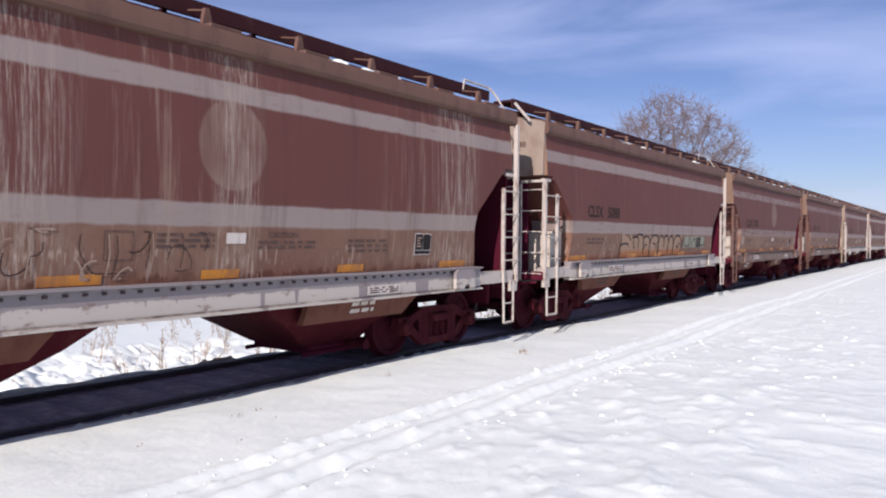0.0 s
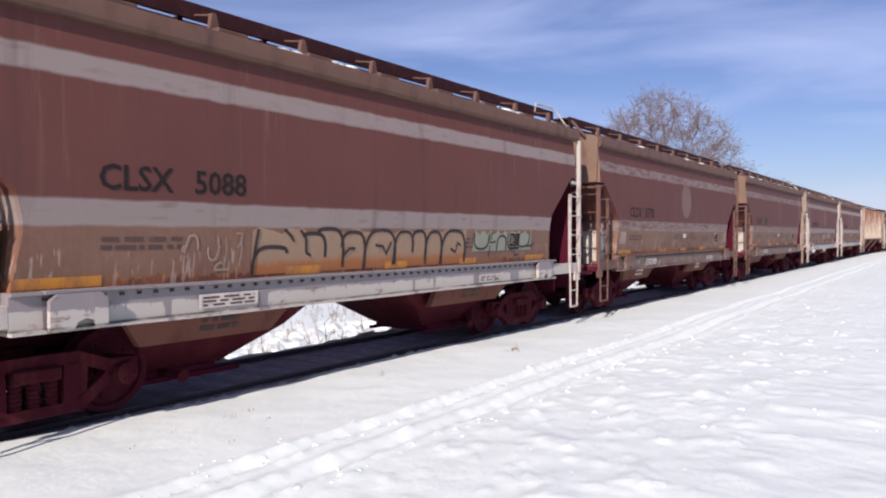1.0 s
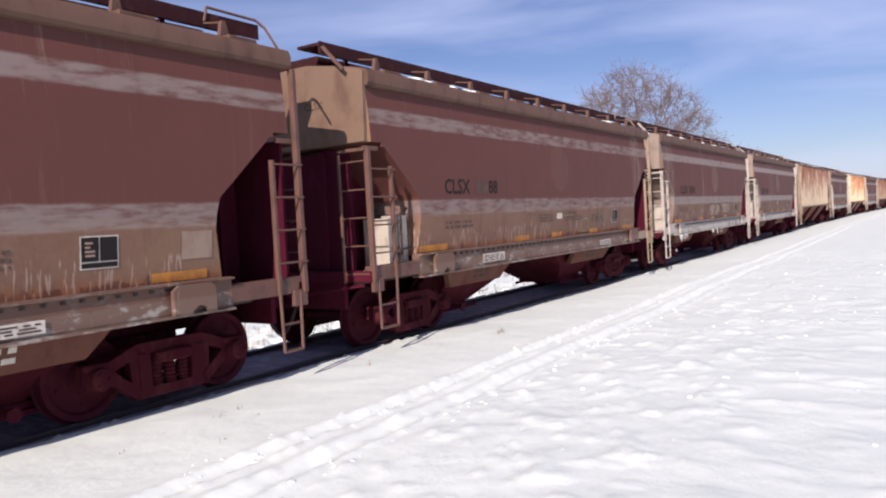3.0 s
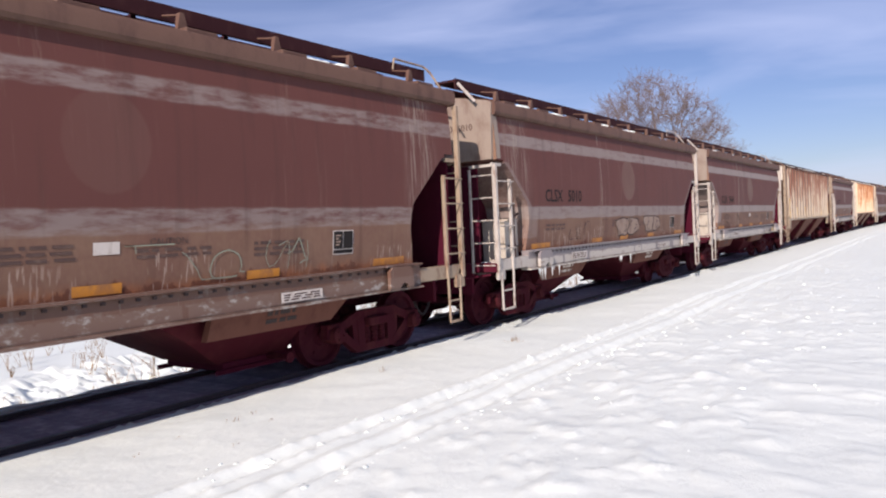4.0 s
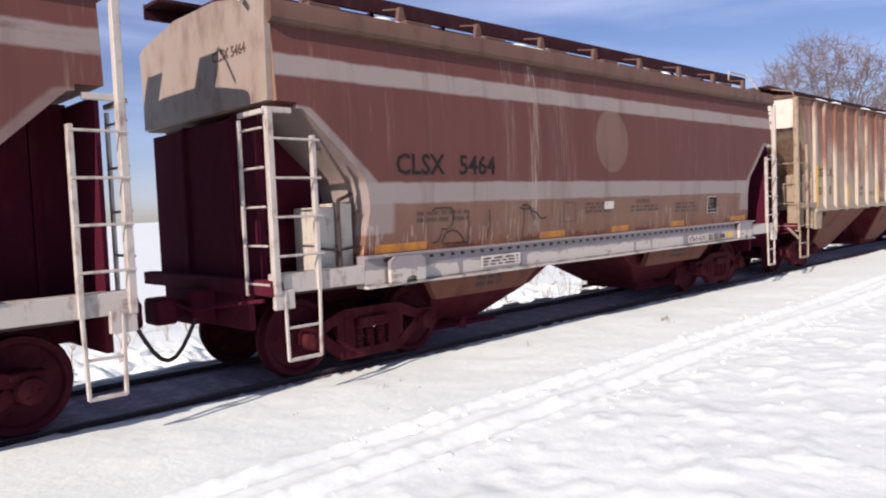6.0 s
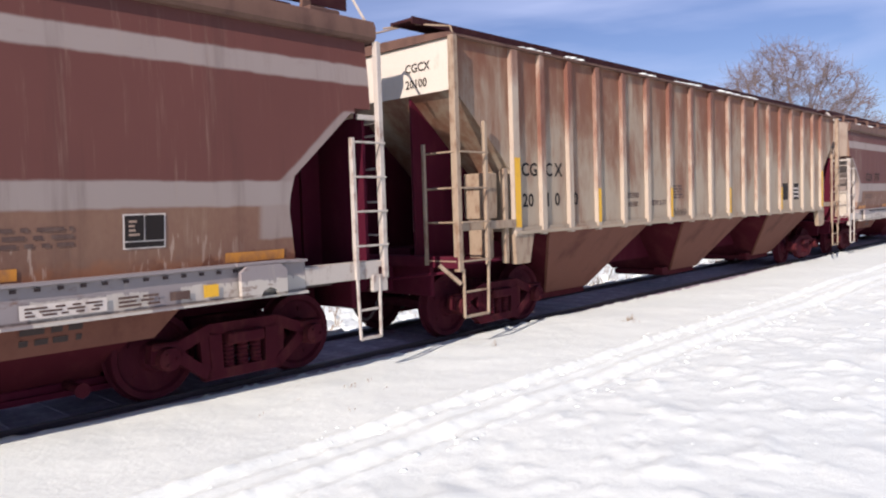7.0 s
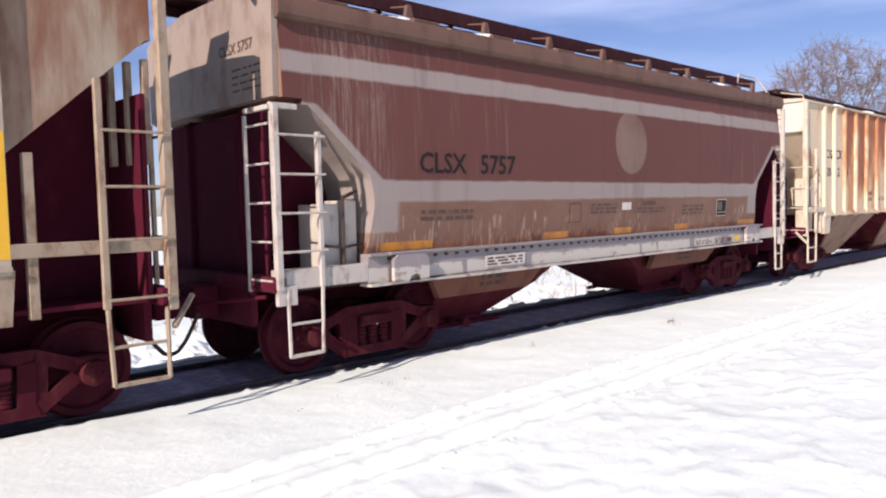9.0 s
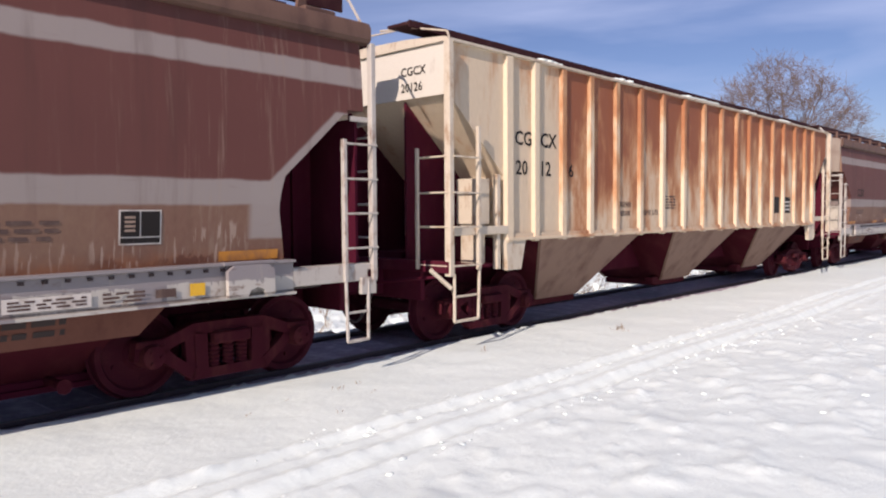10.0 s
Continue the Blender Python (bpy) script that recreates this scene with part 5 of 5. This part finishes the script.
arched_graffiti(car, (3.82, 8.30, 1.42, 1.94), TAG_FIELD, TAG_DARK, (
    (3.84, 4.36, 1.42, 1.74, 1.66), (4.62, 5.02, 1.86, 1.90, 1.60), (4.86, 5.36, 1.88, 1.96, 1.46), (5.32, 5.80, 1.72, 1.92, 1.44),
    (5.78, 6.46, 1.42, 1.95, 1.46), (6.42, 6.86, 1.46, 1.93, 1.62), (6.84, 7.20, 1.78, 1.94, 1.44), (7.18, 7.62, 1.50, 1.93, 1.42), (7.60, 8.28, 1.42, 1.95, 1.44)),
    (((3.84, 1.46), (3.86, 1.70), (3.90, 1.95)), ((4.30, 1.95), (4.42, 1.86), (4.46, 1.80)), ((4.56, 1.94), (4.66, 1.84), (4.68, 1.66), (4.76, 1.62)),
     ((5.36, 1.60), (5.46, 1.70), (5.58, 1.70)), ((6.00, 1.74), (6.16, 1.72), (6.24, 1.60), (6.34, 1.78)), ((7.86, 1.66), (8.00, 1.60), (8.04, 1.76), (8.14, 1.70))), 0.048)
arched_graffiti(car, (8.52, 10.55, 1.60, 1.92), TAG_GREEN, TAG_DARK, (
    (8.54, 9.02, 1.92, 1.64, 1.90), (9.30, 9.62, 1.60, 1.86, 1.60), (9.66, 9.98, 1.90, 1.62, 1.92), (10.0, 10.48, 1.90, 1.66, 1.92)),
    (((9.10, 1.92), (9.06, 1.74), (9.24, 1.76)), ((9.06, 1.70), (9.04, 1.50)), ((9.92, 1.64), (9.94, 1.50), (10.12, 1.52)), ((10.4, 1.66), (10.6, 1.68), (10.66, 1.74))), 0.036)
graffiti(car, 2.9, 3.6, 1.50, 1.90, 13, 3, None, TAG_PALE, 0.03)
CARS.append(car)
car = cylinder_car(cylinder_paint(23.0, 0.75, 0.25, (), 0.6, 0.75, 0.95), "CLSX  5770", RAIL_BROWN, RAIL_BROWN, SILL_RUST, 3, "dull brown covered hopper car with worn stripes and rusty sill")
graffiti(car, 4.6, 6.6, 1.48, 1.85, 15, 4, None, TAG_DARK, 0.025)
for spot in ((1.36, 1.78, 1.66, 1.95), (10.85, 11.25, 1.62, 1.92)):
    mark(car, "paint_patch", [spot], TAG_PALE, 0.006, label="pale grey repair patch")
CARS.append(car)
car = cylinder_car(cylinder_paint(34.0, 0.8, 0.25, ((11.6, 0.5, 0.7),), 0.5, 0.75, 0.95, 0.12), "CLSX", RAIL_BROWN, RAIL_TAN, SILL_RUST, 4, "dull brown covered hopper car with faint worn stripes")
words(car, "88", 3.42, 2.325, 0.33, INK)
mark(car, "stencil", [(2.98, 3.16, 2.33, 2.56), (3.20, 3.38, 2.33, 2.56)], FADED, 0.006)
graffiti(car, 6.7, 9.0, 1.45, 1.85, 17, 4, None, TAG_GREEN, 0.025)
CARS.append(car)
car = cylinder_car(cylinder_paint(45.0, 0.45, 0.4, ((4.85, 0.1, 0.8), (0.9, 0.6, 0.6)), 0.2, 0.65, 1.0, 0.4, 6.62, 0.5), "CLSX  5010", RAIL_WHITE, RAIL_WHITE, SILL, 5, "brown covered hopper car with flaking stripes and oval spray tags")
graffiti(car, 5.85, 7.3, 1.50, 1.92, 21, 2, TAG_PALE, TAG_DARK, 0.022)
graffiti(car, 7.8, 9.0, 1.55, 1.93, 23, 2, TAG_PALE, TAG_DARK, 0.022)
graffiti(car, 3.1, 4.1, 1.52, 1.88, 29, 4, None, TAG_DARK, 0.02)
mark(car, "corner_strip", [(0.125, 0.26, 3.08, 3.84)], END_PAINT, 0.005, label="pale paint wrapped round the corner")
icicles(car, 9, 1.4, 2.5, 3)
icicles(car, 5, 5.6, 6.4, 4)
CARS.append(car)
car = cylinder_car(cylinder_paint(56.0, 0.1, 0.35, ((4.28, 0.17, 1.0), (4.9, 0.4, 0.25), (3.75, 0.2, 0.3)), 0.35, 0.6, 1.0, 0.5, 6.25, 0.8), "CLSX  5464", RAIL_WHITE, RAIL_WHITE, SILL, 6, "brown covered hopper car with clean stripes and one pale run", 1.68)
graffiti(car, 2.2, 4.6, 1.45, 1.90, 25, 3, None, TAG_DARK, 0.03)
CARS.append(car)
car = ribbed_car(ribbed_paint(3.0, (0.375, 0.308, 0.232), (0.235, 0.130, 0.082), 0.78, (0.175, 0.062, 0.034)), "", (("CG", 1.53, 2.32, 0.28), ("C", 2.13, 2.32, 0.29), ("X", 2.37, 2.32, 0.29), ("20", 1.54, 1.86, 0.28), ("1", 2.17, 1.86, 0.29), ("0", 2.37, 1.86, 0.29), ("0", 2.89, 1.86, 0.29)), RAIL_TAN, 7, "grey covered hopper car with ribbed sides and rust stains", "CGCX", "20100", True, ribbed_paint(27.0, (0.45, 0.375, 0.30), (0.2176, 0.102, 0.068), 0.6, (0.1496, 0.04896, 0.02992)))
scrawl = bmesh.new()
for i in range(5):
    x = 6.36 + 0.12 * i
    stroke(scrawl, [(x, 1.70 - 0.02 * (i % 2)), (x + 0.05, 1.56), (x + 0.10, 1.72), (x + 0.13, 1.60), (x + 0.15, 1.66)], 0.018)
part("graffiti_tag", placed(scrawl, 0, 0, 0.008, 1.49), TAG_DARK, car, "small black sprayed scrawl", smooth=0)
CARS.append(car)
car = cylinder_car(cylinder_paint(67.0, 0.1, 0.4, ((1.0, 0.8, 0.4),), 0.35, 0.6, 0.95, 0.7, 6.6, 1.0), "CLSX  5757", RAIL_WHITE, RAIL_WHITE, SILL, 8, "brown covered hopper car with two clean grey stripes")
CARS.append(car)
car = ribbed_car(ribbed_paint(9.0, (0.6664, 0.5304, 0.3808), (0.4488, 0.1904, 0.0748), 1.3, (0.2312, 0.05712, 0.02448), 2.85), "", (("CG", 1.54, 2.88, 0.30), ("CX", 2.19, 2.88, 0.31), ("20", 1.56, 2.44, 0.30), ("12", 2.22, 2.44, 0.31), ("6", 2.98, 2.44, 0.29)), RAIL_CREAM, 9, "cream covered hopper car with ribbed sides and heavy orange rust", "CGCX", "20126", False, ribbed_paint(19.0, (0.7208, 0.5848, 0.4216), (0.4896, 0.2448, 0.1088), 0.85, (0.3264, 0.1088, 0.0408), 2.6), HOPPER_GREY, RAIL_CREAM)
CARS.append(car)
later = [
    cylinder_car(cylinder_paint(78.0, 0.2, 0.4, (), 0.2, 0.6), "CLSX", RAIL_WHITE, RAIL_WHITE, SILL, 10, BROWN_CAR),
    ribbed_car(ribbed_paint(15.0, (0.3264, 0.238, 0.1836), (0.204, 0.09248, 0.05712), 0.9, (0.1496, 0.04896, 0.03264)), "", (), RAIL_TAN, 11, "brown-stained covered hopper car with ribbed sides"),
    cylinder_car(cylinder_paint(89.0, 0.4, 0.3, (), 0.3, 0.6), "CLSX", RAIL_BROWN, RAIL_BROWN, SILL_RUST, 12, BROWN_CAR),
    cylinder_car(cylinder_paint(95.0, 0.2, 0.4, (), 0.2, 0.6), "CLSX", RAIL_WHITE, RAIL_WHITE, SILL, 13, BROWN_CAR),
    cylinder_car(cylinder_paint(99.0, 0.5, 0.4, (), 0.2, 0.6), "CLSX", RAIL_WHITE, RAIL_WHITE, SILL, 14, BROWN_CAR),
]
CARS += later
# where each car's leading end is along the track at the start
LEADS = [-1.16, 12.53, 26.18, 40.18, 53.96, 68.02, 81.99, 100.0, 113.99]
for c in CARS[9:]:
    LEADS.append(LEADS[-1] + (18.10 if CARS[len(LEADS) - 1] in (CARS[8], CARS[10]) else 13.88))


# ---- trees and far distance ----
class Sticks:
    """Many thin tapered sticks in one mesh."""

    def __init__(self):
        self.v, self.f = [], []

    def add(self, a, b, r, n=3, r1=None):
        d = (b - a).normalized()
        s = d.orthogonal().normalized()
        t = d.cross(s)
        k = len(self.v)
        for p, q in ((a, r), (b, r if r1 is None else r1)):
            for i in range(n):
                w = 2 * math.pi * i / n
                self.v.append(p + (s * math.cos(w) + t * math.sin(w)) * q)
        for i in range(n):
            j = (i + 1) % n
            self.f.append((k + i, k + j, k + n + j, k + n + i))

    def link(self, name, material, parent=None, scale=(1, 1, 1)):
        me = bpy.data.meshes.new(name)
        me.from_pydata([(p.x * scale[0], p.y * scale[1], p.z * scale[2]) for p in self.v], [], self.f)
        me.materials.append(material)
        ob = new(name, me)
        ob.parent = parent
        return ob


def make_tree(owner, seed, aim):
    """A bare broad tree whose limbs grow towards points spread through its crown, then fine twigs. aim: a unit way across the crown."""
    rng = np.random.default_rng(seed)
    goals = []
    while len(goals) < 1500:
        l, d, z = rng.uniform(-6.2, 6.2), rng.uniform(-5.5, 5.5), rng.uniform(4.0, 15.9)
        top = 15.6 - 0.25 * abs(l) - 0.3 * max(0.0, -l)
        if abs(l / 6.0) ** 3 + abs(d / 5.4) ** 3 + (max(0.0, z - 8.5) / (top - 8.5)) ** 3 + (max(0.0, 8.5 - z) / 4.4) ** 2 < 1 and rng.random() < 0.35 + 0.65 * (z / 15):
            goals.append((l, d, z))
    while len(goals) < 1580:
        l = rng.uniform(-9.0, -5.5)
        goals.append((l, rng.uniform(-1.6, 1.6), 7.6 + (l + 5.5) * 0.35 + rng.uniform(-1.1, 1.3)))
    goals = np.array(goals)
    pts, parent = [np.array((0.0, 0.0, -0.6 + 0.45 * i)) for i in range(9)], [max(0, i - 1) for i in range(9)]
    alive = np.ones(len(goals), bool)
    near_of = np.zeros(len(goals), int)
    near_d = np.full(len(goals), 1e9)
    done = 0
    for _ in range(90):
        for i in range(done, len(pts)):
            dd = np.linalg.norm(goals - pts[i], axis=1)
            better = dd < near_d
            near_d[better], near_of[better] = dd[better], i
        done = len(pts)
        alive &= near_d > 0.55
        if not alive.any():
            break
        pull = {}
        for g in np.nonzero(alive & (near_d < 9.0))[0]:
            v = goals[g] - pts[near_of[g]]
            pull.setdefault(int(near_of[g]), []).append(v / np.linalg.norm(v))
        for i, vs in pull.items():
            v = np.sum(vs, axis=0) + rng.normal(0, 0.35, 3)
            pts.append(pts[i] + 0.42 * v / max(1e-6, np.linalg.norm(v)))
            parent.append(i)
    n = len(pts)
    load = np.zeros(n)
    kids = np.zeros(n, int)
    for i in range(n - 1, 0, -1):
        if kids[i] == 0:
            load[i] = 1.0
        load[parent[i]] += load[i]
        kids[parent[i]] += 1
    girths = 0.018 * np.maximum(1.0, load) ** 0.44
    ax, ay = aim

    def spot(q):
        return Vector((ax * q[0] + ay * q[1], ay * q[0] - ax * q[1], q[2]))

    limbs, twigs = Sticks(), Sticks()
    for i in range(1, n):
        (limbs if girths[i] > 0.06 else twigs).add(spot(pts[parent[i]]), spot(pts[i]), girths[parent[i]] if parent[i] and girths[parent[i]] < 2 * girths[i] else girths[i], 6 if girths[i] > 0.06 else 3, girths[i])
        if girths[i] < 0.045 and pts[i][2] > 3:
            for _ in range(3):
                out = pts[i] - np.array((0.0, 0.0, 6.5))
                v = 0.55 * out / np.linalg.norm(out) + rng.normal(0, 0.5, 3)
                e = pts[i] + v * rng.uniform(0.5, 1.15)
                twigs.add(spot(pts[i]), spot(e), 0.016, 3, 0.008)
                for _ in range(2):
                    m = pts[i] + (e - pts[i]) * rng.uniform(0.3, 0.9)
                    twigs.add(spot(m), spot(m + rng.normal(0, 0.28, 3)), 0.011, 3, 0.006)
    limbs.link("trunk", BARK, owner)
    tagged(twigs.link("crown", BARK, owner), "crown of fine bare twigs", kind="stuff")


oak = tagged(new("bare_tree"), "leafless broad-crowned tree standing beyond the railway", "tree")
make_tree(oak, 4, (-math.sin(radians(17.9)), math.cos(radians(17.9))))
oak.matrix_basis = pose(62.7, 20.4, -1.5)


def brush(name, x0, x1, y0, y1, count, h0, h1, seed, label):
    """Far leafless woods as many thin stems."""
    rng = random.Random(seed)
    st = Sticks()
    for i in range(count):
        p = Vector((rng.uniform(x0, x1), rng.uniform(y0, y1), -1.5))
        h = rng.uniform(h0, h1)
        st.add(p, p + Vector((rng.uniform(-0.4, 0.4), rng.uniform(-0.4, 0.4), h * 0.6)), 0.12, 3, 0.07)
        for j in range(14):
            q = p + Vector((0, 0, h * rng.uniform(0.2, 0.6)))
            st.add(q, q + Vector((rng.uniform(-1.5, 1.5), rng.uniform(-1.5, 1.5), h * rng.uniform(0.2, 0.45))), 0.07, 3, 0.02)
    return tagged(st.link(name, WOODS), label, "woods", kind="stuff")


brush("far_woods", 330, 420, 2, 75, 420, 5, 10, 3, "leafless grey-brown woods on the horizon")
brush("far_woods", 230, 330, -60, -14, 200, 4, 7, 5, "leafless grey-brown woods on the horizon")


# ---- snow clods, weeds ----
def clods(count, seed, spots):
    rng = random.Random(seed)
    bm = bmesh.new()
    for i in range(count):
        x0, x1, y0, y1, a, b = spots[i % len(spots)]
        x, y = rng.uniform(x0, x1), rng.uniform(y0, y1)
        s = rng.uniform(a, b) * rng.uniform(0.4, 0.85)
        z = ground_height(x, y)
        vs = bmesh.ops.create_icosphere(bm, subdivisions=2, radius=s, matrix=Matrix.Translation((x, y, z - s * 0.18)) @ Matrix.Diagonal((rng.uniform(0.8, 1.7), rng.uniform(0.8, 1.3), rng.uniform(0.45, 0.8), 1)))["verts"]
        for v in vs:
            v.co += Vector((rng.uniform(-1, 1), rng.uniform(-1, 1), rng.uniform(-1, 1))) * s * 0.10
    ob = part("snow_clods", bm, SNOW, None, smooth=89)
    return tagged(ob, "broken lumps of snow thrown along the ruts", "snow", kind="stuff")


clods(380, 3, ((2.5, 12, 4.55, 4.85, 0.012, 0.05), (2.5, 14, 3.75, 4.1, 0.015, 0.06), (6, 26, -2.0, 3.4, 0.02, 0.075), (5, 20, -3.0, 3.2, 0.012, 0.04), (3, 20, 4.9, 5.15, 0.01, 0.03)))


def bank_lumps(count, seed):
    """Snow lying in lumps over the brush on the bank behind the line."""
    rng = random.Random(seed)
    bm = bmesh.new()
    for i in range(count):
        x, y = rng.uniform(1, 46), 10.2 + 9.0 * rng.random() ** 1.6
        r = rng.uniform(0.08, 0.32)
        vs = bmesh.ops.create_icosphere(bm, subdivisions=2, radius=r, matrix=Matrix.Translation((x, y, ground_height(x, y) + r * 0.1)) @ Matrix.Diagonal((rng.uniform(0.9, 1.8), rng.uniform(0.8, 1.3), rng.uniform(0.5, 1.0), 1)))["verts"]
        for v in vs:
            v.co += noise.noise_vector(v.co * 4.0) * r * 0.4
    ob = part("bank_snow", bm, SNOW, None, smooth=60)
    return tagged(ob, "lumpy snow over brush on the bank behind the track", "snow", kind="stuff")


bank_lumps(420, 17)


def weeds(count, seed, x0, x1, y0, y1, h0, h1, r):
    rng = random.Random(seed)
    st = Sticks()
    for i in range(count):
        x, y = rng.uniform(x0, x1), rng.uniform(y0, y1)
        z, h = ground_height(x, y), rng.uniform(h0, h1)
        for j in range(rng.randint(2, 5)):
            p = Vector((x + rng.uniform(-0.05, 0.05), y + rng.uniform(-0.05, 0.05), z - 0.02))
            d = Vector((rng.uniform(-0.5, 0.5), rng.uniform(-0.5, 0.5), 1)).normalized()
            q = p + d * h * rng.uniform(0.5, 1.0)
            st.add(p, q, r, 3, r * 0.5)
            for _ in range(4):
                e = p.lerp(q, rng.uniform(0.4, 1.0))
                st.add(e, e + Vector((rng.uniform(-1, 1), rng.uniform(-1, 1), rng.uniform(0.0, 1.0))) * h * 0.22, r * 0.6, 3, r * 0.3)
    return tagged(st.link("dry_weeds", WEED), "dry brown weed stalks sticking out of the snow", "weeds", kind="stuff")


weeds(420, 5, 1, 50, 12.0, 30.0, 0.3, 1.3, 0.009)
weeds(110, 7, 1, 46, 10.4, 13.0, 0.15, 0.8, 0.007)
weeds(26, 9, 4, 40, 11.0, 16.0, 1.2, 2.2, 0.016)
weeds(5, 6, 10.0, 10.6, 5.7, 5.95, 0.06, 0.14, 0.004)
weeds(7, 8, 3.0, 9.0, 5.2, 6.3, 0.04, 0.10, 0.003)


# ---- what moves ----
def motions():
    seconds = [i / FPS for i in range(301)]
    turn = math.degrees(SPEED / 0.457)
    rolls = {s: [(t, pose(s, 0, 0.457, 0, -turn * t, 0)) for t in seconds] for s in (-AXLE, AXLE)}
    for c, lead in zip(CARS, LEADS):
        length = RIB_LEN if any(o.name.startswith("shell") for o in c.children) else CYL_LEN
        rows = []
        for i in range(41):
            t = i * 0.25
            s = lead - SPEED * t
            x0, y0, _ = on_track(s)
            x1, y1, _ = on_track(s + length)
            rows.append((t, pose(x0, y0, 0, 0, 0, math.degrees(math.atan2(y1 - y0, x1 - x0)))))
        walk(c, rows)
    for w, s in WHEELSETS:
        walk(w, rolls[s])


motions()
